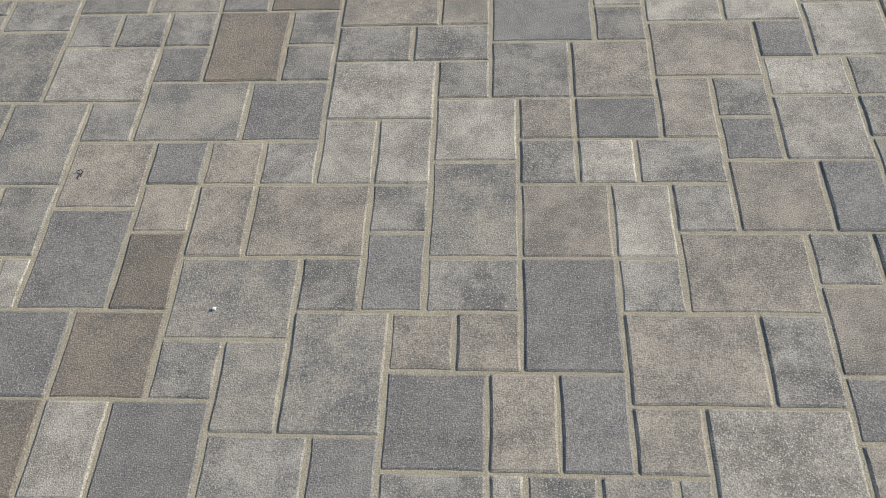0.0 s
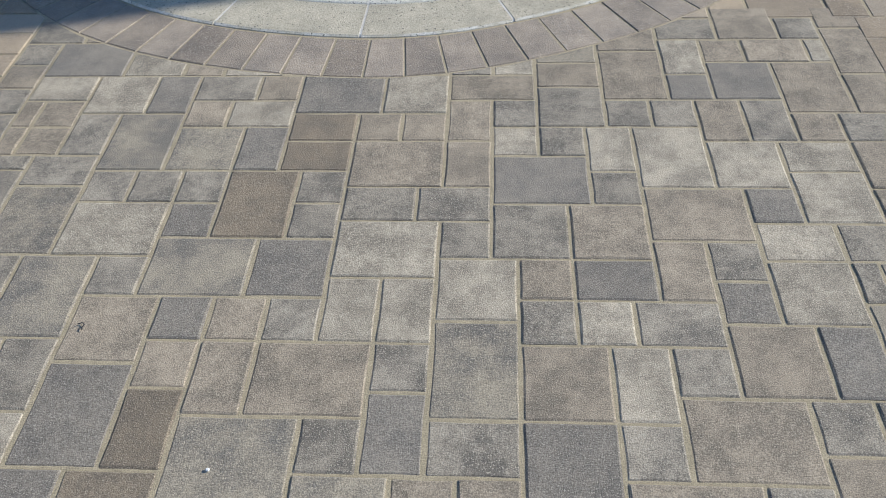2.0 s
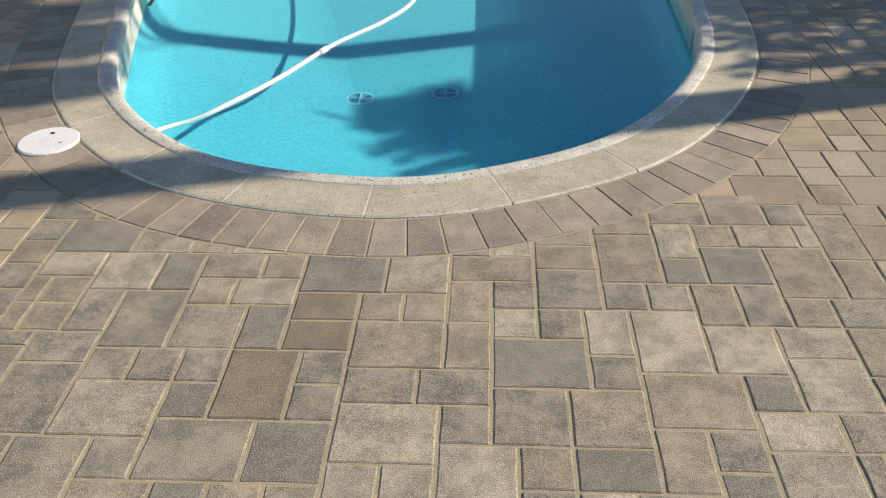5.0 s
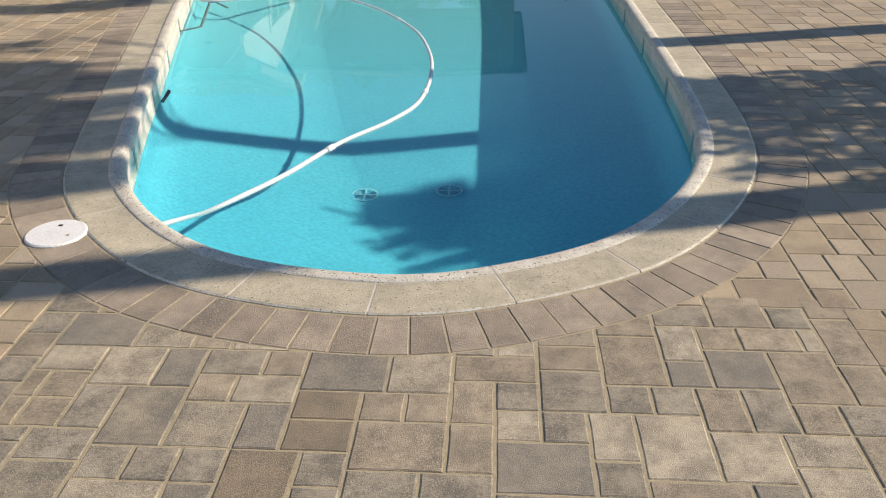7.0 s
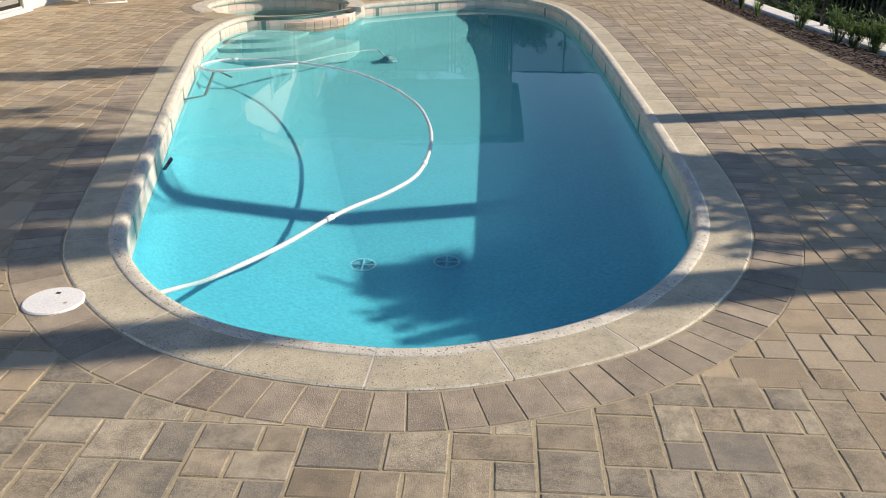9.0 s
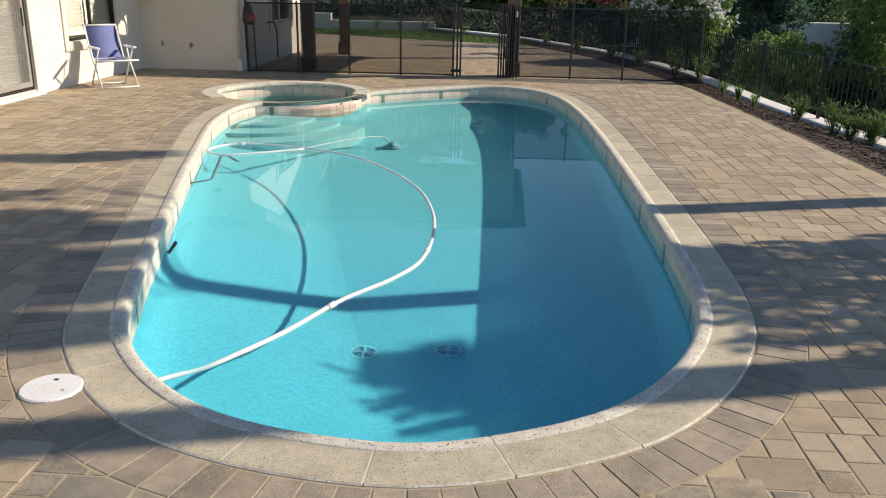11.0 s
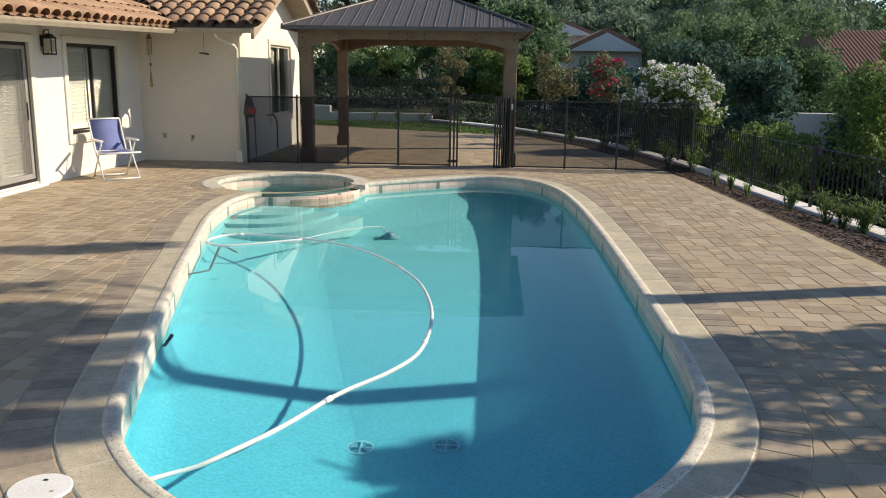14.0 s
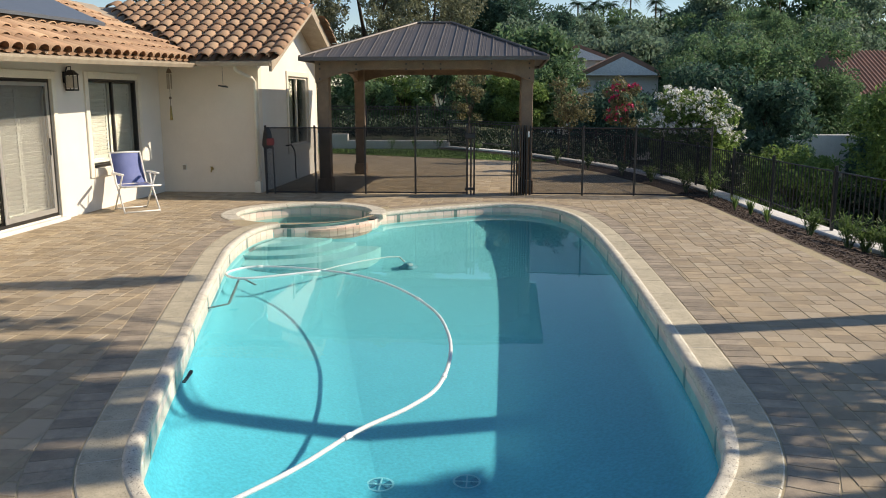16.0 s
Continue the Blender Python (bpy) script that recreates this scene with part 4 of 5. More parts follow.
for x, y in ((-.93, 5.08), (-.376, 5.165)):
    dr = thing("pool_drain", "round slotted drain cover on the pool floor", "drain", (x, y, FLOOR_Z), group="pool drains")
    ring = Shape()
    for r0, r1 in ((.078, .092), (.0, .012)):
        base = len(ring.v)
        for r in (r0, r1):
            ring.v += [(r * math.cos(a), r * math.sin(a), .014) for a in np.linspace(0, 2 * math.pi, 32, endpoint=False)]
        ring.f += [(base + i, base + 32 + i, base + 32 + (i + 1) % 32, base + (i + 1) % 32) for i in range(32)]
    part("rim", ring, DRAIN_M, dr)
    part("bar", Shape().box(-.005, -.08, .008, .005, .08, .015), DRAIN_M, dr)
    part("bar", Shape().box(-.08, -.004, .008, .08, .004, .015), DRAIN_M, dr)
    for sgn in (-1, 1):
        for r in (.022, .032, .042, .052, .062, .070):
            q = Shape()
            q.tube([(sgn * (r * math.cos(a) + .008), r * math.sin(a), .010) for a in np.linspace(-.9, .9, 8)], .0035, 5)
            part("slot", q, DRAIN_D, dr)
hose = thing("vacuum_hose", "long pale ribbed vacuum hose floating on the pool", "hose")
HP = spline([(-1.72, 3.44), (-1.55, 3.64), (-1.40, 3.79), (-1.20, 4.12), (-.98, 4.61), (-.73, 5.0), (-.58, 5.4), (-.55, 6.05), (-.62, 6.69), (-.81, 7.39), (-1.22, 8.17), (-1.72, 8.73), (-2.4, 9.07),
             (-3.0, 9.12), (-3.2, 8.85), (-3.12, 8.6), (-2.86, 8.54), (-2.24, 8.93)], 16, closed=False)
path = [(x, y, WATER_Z + .004 - .02 * math.exp(-((i - 20) / 10) ** 2)) for i, (x, y) in enumerate(HP)]
path += [(-2.08, 9.35, -0.16), (-1.92, 9.9, -0.27), (-1.72, 10.65, -0.48), (-1.60, 10.95, -0.60), (-1.52, 10.9, -0.72)]
part("tube", Shape().tube(path, .0145, 10), HOSE, hose, smooth=True)
for i in (60, 100, 150, 205, 240):
    part("cuff", Shape().tube(path[i:i + 3], .0185, 10), METAL_W, hose, smooth=True)
cl = thing("pool_cleaner", "small pale disc pool cleaner on the pool floor", "cleaner", (-1.47, 10.9, FLOOR_Z))
dd = Shape()
for r, z in ((.13, .01), (.13, .03), (.09, .05), (.06, .12), (.03, .14)):
    dd.v += [(r * math.cos(a), r * math.sin(a), z) for a in np.linspace(0, 2 * math.pi, 28, endpoint=False)]
for k in range(4):
    dd.f += [(k * 28 + i, k * 28 + (i + 1) % 28, k * 28 + 28 + (i + 1) % 28, k * 28 + 28 + i) for i in range(28)]
dd.f.append(tuple(112 + i for i in range(28)))
part("skirt", dd, surface("blue-green rubber", rgb(.06, .26, .32), rgb(.08, .30, .36), 8, 90, .6, .1), cl, smooth=True)
part("neck", Shape().tube([(0, 0, .1), (.05, -.12, .14)], .03, 10), METAL_W, cl, smooth=True)
# thin bent dark tube just below the water along the left wall
bp = thing("bent_tube", "bent dark grey tube under the water by the pool wall", "pipe")
part("pipe", Shape().tube([(-2.94, 7.40, -.19), (-2.82, 7.54, -.19), (-2.78, 7.60, -.19), (-2.80, 7.70, -.19), (-3.02, 8.62, -.19), (-2.98, 8.68, -.20), (-2.80, 8.50, -.24)], .014, 8), surface("dark grey tube", rgb(.10, .14, .15), rgb(.13, .17, .18), 8, 90, .5, .1), bp, smooth=True)
th = thing("pool_thermometer", "small dark floating pool thermometer by the wall", "thermometer", (-2.33, 5.46, WATER_Z))
part("stem", Shape().tube([(0, -.06, -.03), (0, .08, .01)], .014, 8), BLACK, th, smooth=True)

# ---------------------------------------------------------------- folding chair
ch = thing("folding_chair", "white metal folding chair with blue mesh fabric", "chair", (-6.04, 12.72, 0), -138)
W2 = .27
for sx in (-1, 1):
    x = sx * W2
    part("leg", Shape().tube([(x, .30, 0), (x, -.02, .38), (x, -.12, .60)], .013, 8), METAL_W, ch, smooth=True)
    part("leg", Shape().tube([(x * .93, -.30, 0), (x * .93, .22, .58)], .013, 8), METAL_W, ch, smooth=True)
    part("back_rail", Shape().tube([(x * .88, .26, .40), (x * .88, -.20, .42), (x * .88, -.44, .90)], .014, 8), METAL_W, ch, smooth=True)
    part("armrest", Shape().box(x - .03, -.22, .585, x + .03, .30, .615, .012), METAL_W, ch)
for y in (.30, -.30):
    part("stretcher", Shape().tube([(-W2 * (1 if y > 0 else .93), y, .02), (W2 * (1 if y > 0 else .93), y, .02)], .012, 8), METAL_W, ch, smooth=True)
part("front_bar", Shape().tube([(-W2 - .05, .26, .41), (W2 + .05, .26, .41)], .014, 8), METAL_W, ch, smooth=True)
part("top_bar", Shape().tube([(-W2 * .88, -.44, .90), (W2 * .88, -.44, .90)], .014, 8), METAL_W, ch, smooth=True)
part("seat", Shape().box(-W2 * .86, -.20, .405, W2 * .86, .25, .413, .003), BLUE, ch, "blue mesh seat")
bk = Shape()
for i in range(7):
    t = i / 6
    y, z = -.20 - .24 * t, .42 + .475 * t
    bow = -.03 * math.sin(math.pi * t)
    bk.v += [(-W2 * .86, y + bow, z), (W2 * .86, y + bow, z), (-W2 * .86, y + bow - .006, z), (W2 * .86, y + bow - .006, z)]
for i in range(6):
    a = i * 4
    bk.f += [(a, a + 1, a + 5, a + 4), (a + 3, a + 2, a + 6, a + 7), (a + 2, a, a + 4, a + 6), (a + 1, a + 3, a + 7, a + 5)]
part("backrest", bk, BLUE, ch, "blue mesh back", smooth=True)

# ---------------------------------------------------------------- wall lantern, chime, ornament, fence bag
la = thing("wall_lantern", "black metal coach lantern on the stucco wall", "lantern", (WX + .11, 12.06, 1.88))
LIT = surface("seeded lantern glass", rgb(.45, .42, .36), rgb(.5, .46, .4), 8, 60, .15, .05)
part("glass", Shape().box(-.055, -.055, .03, .055, .055, .20), LIT, la)
for sx in (-1, 1):
    for sy in (-1, 1):
        part("bar", Shape().box(sx * .062 - .006, sy * .062 - .006, .0, sx * .062 + .006, sy * .062 + .006, .22), BLACK, la)
cap = Shape().add([(-.085, -.085, .215), (.085, -.085, .215), (.085, .085, .215), (-.085, .085, .215), (-.03, -.03, .285), (.03, -.03, .285), (.03, .03, .285), (-.03, .03, .285)],
                  [(3, 2, 1, 0), (4, 5, 6, 7), (0, 1, 5, 4), (1, 2, 6, 5), (2, 3, 7, 6), (3, 0, 4, 7)])
part("cap", cap, BLACK, la)
part("floor_plate", Shape().box(-.07, -.07, -.015, .07, .07, .01, .004), BLACK, la)
part("scroll", Shape().tube([(-.11, 0, .18), (-.06, 0, .33), (0, 0, .34), (.0, 0, .285)], .010, 8), BLACK, la, smooth=True)
part("wall_plate", Shape().box(-.11, -.05, .10, -.095, .05, .26, .004), BLACK, la)
wc = thing("wind_chime", "hanging brass wind chime under the eave", "wind chime", (-6.30, 14.9, 0))
part("cord", Shape().tube([(0, 0, 2.36), (0, 0, 1.42)], .004, 5), BLACK, wc)
part("top_disc", Shape().tube([(0, 0, 2.20), (0, 0, 2.28)], .055, 12, r2=.02), CEDAR, wc, smooth=True)
for k in range(5):
    a = k * 1.257
    part("pipe", Shape().tube([(.04 * math.cos(a), .04 * math.sin(a), 2.19), (.04 * math.cos(a), .04 * math.sin(a), 1.92)], .008, 6), FASCIA, wc)
part("clapper", Shape().tube([(0, 0, 1.74), (0, 0, 1.78)], .022, 8), CEDAR, wc)
part("sail", Shape().tube([(0, 0, 1.36), (0, 0, 1.45), (0, 0, 1.56), (0, 0, 1.62)], .03, 8, r2=.012), surface("aged brass", rgb(.42, .33, .14), rgb(.34, .26, .11), 8, 80, .4, .1, metal=.7), wc, smooth=True)
orn = thing("hanging_ornament", "small dark metal dragonfly ornament hanging by the wall", "ornament", (-5.38, 15.1, 1.97))
part("body", Shape().tube([(-.09, 0, .01), (.09, 0, -.02)], .014, 8), BLACK, orn, smooth=True)
for sx in (-.03, .03):
    part("wing", Shape().box(sx - .025, -.06, .004, sx + .02, .06, .010, .002), BLACK, orn)
part("cord", Shape().tube([(0, 0, 0), (0, 0, .40)], .003, 5), BLACK, orn)
bag = thing("safety_bag", "dark bag with a red pocket hanging on the fence post", "bag", (-4.60, 15.14, 0))
sack = Shape()
for w, z in ((.03, 1.22), (.07, 1.16), (.10, 1.0), (.11, .9), (.08, .84)):
    sack.v += [(w * math.cos(a), .5 * w * math.sin(a), z) for a in np.linspace(0, 2 * math.pi, 16, endpoint=False)]
for k in range(4):
    sack.f += [(k * 16 + i, k * 16 + 16 + i, k * 16 + 16 + (i + 1) % 16, k * 16 + (i + 1) % 16) for i in range(16)]
sack.f.append(tuple(64 + i for i in range(16)))
part("sack", sack, BLACK, bag, smooth=True)
RED = surface("red nylon", rgb(.20, .03, .034), rgb(.16, .025, .03), 8, 120, .6, .2)
part("pocket", Shape().box(.0, -.085, .90, .14, -.03, 1.03, .015), RED, bag, "red nylon pocket")
for x in (-.06, .10):
    part("pole", Shape().tube([(x, .02, 0), (x - .02, .03, 1.0)], .014, 6), BLACK, bag)
BRASS = bpy.data.materials["aged brass"]
tap = thing("garden_tap", "weathered brass garden tap low on the stucco wall", "tap", (-5.75, WY, .44))
part("stem", Shape().tube([(0, 0, 0), (0, -.05, 0), (0, -.07, -.02), (0, -.075, -.06)], .013, 8), BRASS, tap, smooth=True)
part("handle", Shape().tube([(0, -.045, .03), (0, -.045, .045)], .028, 10), BRASS, tap, smooth=True)
part("wall_flange", Shape().tube([(0, -.002, 0), (0, -.008, 0)], .03, 12), BRASS, tap, smooth=True)
box = thing("outlet_box", "small pale weatherproof outlet box on the stucco wall", "outlet", (-6.28, WY, .47))
part("cover", Shape().box(-.035, -.03, -.055, .035, -.002, .055, .006), TRIM, box)
part("lid", Shape().box(-.030, -.040, -.045, .030, -.031, .045, .004), FASCIA, box)
hb = thing("hose_bib", "bent dark pipe fitting on the gable wall", "pipe")
part("pipe", Shape().tube([(WG + .02, 17.0, .78), (WG + .14, 17.02, .80), (WG + .2, 17.05, .65), (WG + .2, 17.06, .1)], .014, 8), BLACK, hb, smooth=True)

# ---------------------------------------------------------------- trees and shrubs


def leaves(clumps, per, size, seed, droop=0.0):
    """Many small bent leaves scattered through round clumps (x, y, z, radius)."""
    r = np.random.RandomState(seed)
    c = np.repeat(np.array(clumps), per, axis=0)
    n = len(c)
    d = r.normal(size=(n, 3))
    d /= np.linalg.norm(d, axis=1)[:, None]
    rad = c[:, 3] * (.55 + .5 * r.rand(n))
    ctr = c[:, :3] + d * rad[:, None] * np.array([1, 1, .85])
    ctr[:, 2] -= droop * r.rand(n)
    ax = r.normal(size=(n, 3)) + d * .6
    ax /= np.linalg.norm(ax, axis=1)[:, None]
    bx = np.cross(ax, r.normal(size=(n, 3)))
    bx /= np.linalg.norm(bx, axis=1)[:, None]
    s = size * (.6 + .8 * r.rand(n))[:, None]
    q = Shape()
    v = np.stack([ctr - ax * s, ctr + bx * s * .42, ctr + ax * s, ctr - bx * s * .42], 1).reshape(-1, 3)
    q.v = [tuple(p) for p in v]
    q.f = [(4 * i, 4 * i + 1, 4 * i + 2, 4 * i + 3) for i in range(n)]
    return q


def crown_clumps(x, y, z0, z1, rx, ry, count, r, seed, shape="round"):
    g = np.random.RandomState(seed)
    out = []
    while len(out) < count:
        u, v, w = g.uniform(-1, 1, 3)
        if shape == "cone":
            k = 1 - (w + 1) / 2 * .92
            if u * u + v * v > k * k:
                continue
        elif u * u + v * v + (w * .9) ** 2 > 1 or u * u + v * v + w * w < .2:
            continue
        out.append((x + u * rx, y + v * ry, z0 + (w + 1) / 2 * (z1 - z0), r * g.uniform(.6, 1.25)))
    return out


def tree(name, label, category, x, y, base, z0, z1, rx, ry, mat, seed, count=26, r=.6, per=110, size=.12, trunk=.12, shape="round", group="", droop=0.0):
    t = thing(name, label, category, (0, 0, 0), group=group)
    g = np.random.RandomState(seed + 50)
    cl = crown_clumps(x, y, z0, z1, rx, ry, count, r, seed, shape)
    tr = Shape()
    mid = Vector((x + g.uniform(-.1, .1), y, z0 + (z1 - z0) * .35))
    tr.tube([(x, y, base - .1), (x + .03, y, base + (mid.z - base) * .5), mid], trunk, 8, r2=trunk * .55)
    for k in range(0, len(cl), max(1, len(cl) // 7)):
        e = Vector(cl[k][:3])
        tr.tube([mid - Vector((0, 0, (mid.z - base) * .25)), (mid + e) * .5 + Vector((0, 0, -.05)), e], trunk * .45, 6, r2=trunk * .12)
    part("trunk", tr, BARK, t, smooth=True)
    part("crown", leaves(cl, per, size, seed, droop), mat, t)
    return t, cl


def blossoms(t, cl, mat, seed, per, size, zmin=-9):
    up = [(x, y, z, r) for x, y, z, r in cl if z > zmin]
    g = np.random.RandomState(seed)
    heads = []
    for x, y, z, r in up:
        for _ in range(per):
            d = g.normal(size=3)
            d /= np.linalg.norm(d)
            d[2] = abs(d[2])
            heads.append((x + d[0] * r * 1.05, y + d[1] * r * 1.05, z + d[2] * r, size))
    part("blossom", leaves(heads, 7, size * .8, seed), mat, t)


# inside the garden and just behind the fence
t, c = tree("oleander_bush", "rounded oleander bush covered in white flowers", "bush", 3.85, 19.0, -.6, .0, 1.84, .92, .8, LEAF_LT, 7, 110, .24, 170, .055, .06)
blossoms(t, c, FLOWER_W, 2, 20, .044, .75)
t, c = tree("crape_myrtle", "slender crape myrtle with red flower heads and bronze leaves", "tree", 2.65, 20.9, .0, 1.1, 2.30, .48, .45, LEAF_RED, 3, 18, .18, 60, .05, .025)
blossoms(t, [k for i, k in enumerate(c) if i % 3 == 0], FLOWER_R, 4, 14, .05)
for i, (x, y, z1) in enumerate(((1.42, 23.2, 2.2), (-1.55, 27.2, 2.45))):
    tree("young_tree", "young tree with thin bronze-green leaves", "tree", x, y, .0, 1.0, z1, .65, .6, LEAF_RED, 10 + i, 20, .22, 80, .05, .025, group="young trees")
tree("hedge_shrub", "clipped bright green shrub behind the iron fence", "shrub", 5.75, 18.1, -1.9, -.9, .68, 1.05, 1.3, LEAF_LT, 20, 60, .28, 200, .05, .08)
# the shade behind the iron fence is in the leaf colour of these shrubs
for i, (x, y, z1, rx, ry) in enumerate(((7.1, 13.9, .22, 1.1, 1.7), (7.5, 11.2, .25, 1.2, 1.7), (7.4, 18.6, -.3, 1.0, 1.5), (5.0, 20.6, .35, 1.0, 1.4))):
    tree("hedge_shrub", "dense green hedge shrub behind the iron fence, shade put into its leaf colour", "shrub", x, y, -1.9, -1.5, z1, rx, ry, LEAF_SHADED, 30 + i, 70, .34, 220, .06, .08, group="hedge shrubs")
tree("garden_tree", "broad light green garden tree beyond the hedge", "tree", 8.6, 17.9, -1.9, -.9, 2.35, 1.6, 1.5, LEAF_LT, 40, 60, .40, 260, .06, .1)
for i, (x, y, z1, rx) in enumerate(((7.7, 25.0, 2.2, 1.0), (11.0, 25.6, 1.1, .9), (6.0, 27.0, 2.7, 1.5))):
    tree("cypress", "dense dark green cypress tree", "tree", x, y, -1.9, -1.7, z1, rx, rx, LEAF_DK, 50 + i, 60, .45, 260, .08, .12, group="cypresses")
for i, (x, y, z1, rx) in enumerate(((9.2, 36, 4.0, 2.7), (11.9, 37, 4.3, 2.4), (4.0, 34, 1.9, 1.6), (17.3, 40, 1.4, 2.0), (10.2, 46, 4.6, 2.6), (12.0, 52, 5.4, 3.6), (17.0, 62, 7.4, 4.6))):
    tree("yard_tree", "full dark green tree in the neighbouring garden", "tree", x, y, -1.9, -.4, z1, rx, rx, LEAF_DK if i % 3 == 2 else LEAF, 60 + i, 95, .72, 400, .085, .25, group="neighbouring trees")
for i in range(8):
    x = -9.2 + i * 1.55
    tree("screen_shrub", "dense green screening shrub behind the back fence", "shrub", x, 33.5 + (i % 2) * .9, .2, .4, 2.9 + .35 * math.sin(i * 2.1), 1.15, 1.0, LEAF if i % 3 else LEAF_LT, 80 + i, 40, .40, 220, .075, .08, group="screening shrubs")
for i, (x, y, z1, rx) in enumerate(((-12.5, 44, 11, 3.2), (-8.2, 47, 12, 3.4), (-5.0, 50, 10.5, 3.0), (-16, 40, 10, 3.0))):
    tree("eucalyptus", "tall grey-green eucalyptus tree", "tree", x, y, -1, 1.5, z1, rx, rx, LEAF_PINE, 100 + i, 80, .75, 260, .11, .28, group="eucalyptus trees")
for i, (x, y, z1, rx) in enumerate(((-.6, 62, 12, 3.0), (4.4, 80, 11.0, 2.4), (-3.2, 66, 10, 3.4))):
    tree("pine", "tall dark green pine tree", "tree", x, y, -1, 1.0, z1, rx, rx, LEAF_DK, 110 + i, 80, .9, 260, .15, .3, "cone" if i == 1 else "round", group="pines")
# two in three of these crowns have distance haze in their colour
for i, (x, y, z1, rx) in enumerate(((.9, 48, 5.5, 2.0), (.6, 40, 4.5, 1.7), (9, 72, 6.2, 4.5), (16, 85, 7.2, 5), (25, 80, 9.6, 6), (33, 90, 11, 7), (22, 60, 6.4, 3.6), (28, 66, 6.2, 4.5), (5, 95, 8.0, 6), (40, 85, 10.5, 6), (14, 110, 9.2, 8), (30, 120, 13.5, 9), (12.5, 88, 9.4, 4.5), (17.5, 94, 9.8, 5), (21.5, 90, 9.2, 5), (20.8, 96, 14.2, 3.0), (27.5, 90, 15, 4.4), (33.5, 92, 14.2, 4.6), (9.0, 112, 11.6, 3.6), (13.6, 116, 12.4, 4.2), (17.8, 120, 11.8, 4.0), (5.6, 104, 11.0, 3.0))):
    tree("distant_tree", "rounded green tree in the distance", "tree", x, y, -1, .5, z1, rx, rx, (LEAF_HAZE, LEAF, LEAF_HAZE)[i % 3], 130 + i, 70, 1.0 if y < 70 else 1.5, 260, .15 if y < 70 else .24, .3, group="distant trees")


def palm(name, label, x, y, base, top, r, fronds, length, seed, trunk_r):
    t = thing(name, label, "palm")
    g = random.Random(seed)
    part("trunk", Shape().tube([(x, y, base), (x + .05, y, (base + top) / 2), (x, y, top)], trunk_r, 10, r2=trunk_r * .85), BARK, t, smooth=True)
    q = Shape()
    for k in range(fronds):
        a, lift = 2 * math.pi * (k + g.random() * .6) / fronds, g.uniform(-.5, 1.0)
        d = Vector((math.cos(a), math.sin(a), 0))
        s = Vector((-d.y, d.x, 0))
        pts = [Vector((x, y, top)) + d * length * u + Vector((0, 0, length * (lift * u - 1.1 * u * u))) for u in np.linspace(0, 1, 8)]
        for i in range(1, 8):
            w = length * .26 * math.sin(math.pi * min(i / 7 + .12, 1))
            for sg in (-1, 1):
                for o in (0, .5):
                    p = pts[i - 1].lerp(pts[i], o)
                    tip = p + s * sg * w + d * length * .06 - Vector((0, 0, w * .45))
                    q.add([p - d * .03 * length, p + d * .03 * length, tip], [(0, 1, 2)])
    part("crown", q, LEAF_DK, t)
    return t


for i, (x, y, z) in enumerate(((11.0, 150, 19.4), (12.6, 146, 18.2), (13.8, 152, 19.6), (15.2, 148, 18.6), (16.6, 150, 19.2), (18.2, 152, 18.0), (20, 150, 20.6), (24, 148, 19.4), (25.2, 150, 18.2), (27.5, 155, 18.0), (62, 140, 21))):
    palm("fan_palm", "tall distant fan palm against the sky", x, y, -1, z - 1.7, .35, 34, 2.4, 200 + i, .16)

# tall trees at the side of the garden, whose shadows lie over the deck and the pool
SX = 6.6
LOW = math.tan(SUN_EL) / math.tan(radians(48))
side_palm = palm("garden_palm", "tall palm at the side of the garden", SX, 3.56 + .268 * (SX - 1.01), -3.7, 13.6, .3, 34, 2.2, 221, .17)
gum = thing("side_gum_tree", "tall gum tree leaning over the side of the garden", "tree")
GY = 6.49 + .268 * (SX - 1.34)
limbs = Shape().tube([(SX, GY, -3.7), (SX, GY, 4.0), (SX, GY, 9.6)], .17, 10, r2=.12)
gc = []
gg = random.Random(400)
for x0, x1, y, n in ((4.9, 6.1, 10.25, 5), (4.4, 5.5, 8.75, 4), (5.4, 7.0, 8.0, 13), (5.2, 6.6, 7.75, 4), (6.2, 7.4, 7.35, 6), (6.2, 7.4, 6.9, 8), (6.4, 7.6, 6.35, 7), (3.0, 4.6, 9.4, 4), (3.2, 4.8, 7.9, 4)):
    for k in range(n):
        e = Vector((gg.uniform(x0, x1), y + gg.uniform(-.13, .13), 11 + gg.uniform(-.1, .9)))
        if k % 4 == 0:
            limbs.tube([(SX, GY, 9.0), Vector((SX, GY, 9.8)).lerp(e, .5), e], .018, 6, r2=.006)
        gc.append((*e, gg.uniform(.10, .24)))
part("trunk", limbs, BARK, gum, smooth=True)
part("crown", leaves(gc, 110, .10, 405, .9), LEAF_PINE, gum)
side, _ = tree("side_tree", "leafy tree at the side of the garden", "tree", SX, 4.82 + .268 * (SX - 1.84), -3.7, 4.4, 6.6, 1.0, 1.0, LEAF, 230, 95, .10, 19, .095, .12, droop=.8)

part("leader", Shape().tube([(SX, 6.1, 5.0), (SX + .1, 6.6, 6.6), (SX + .4, 7.0, 8.0)], .05, 8, r2=.02), BARK, side)
part("top_crown", leaves(crown_clumps(SX + 1.05, 7.05, 7.3, 8.0, .36, .48, 16, .13, 236), 17, .24, 237), LEAF, side)
part("low_bough", leaves(crown_clumps(5.9, 5.15, 3.6, 4.9, .7, .6, 52, .10, 238), 16, .085, 239, .6), LEAF, side)
for ob in (side_palm, gum, side):
    ob.scale = (1, 1, LOW)

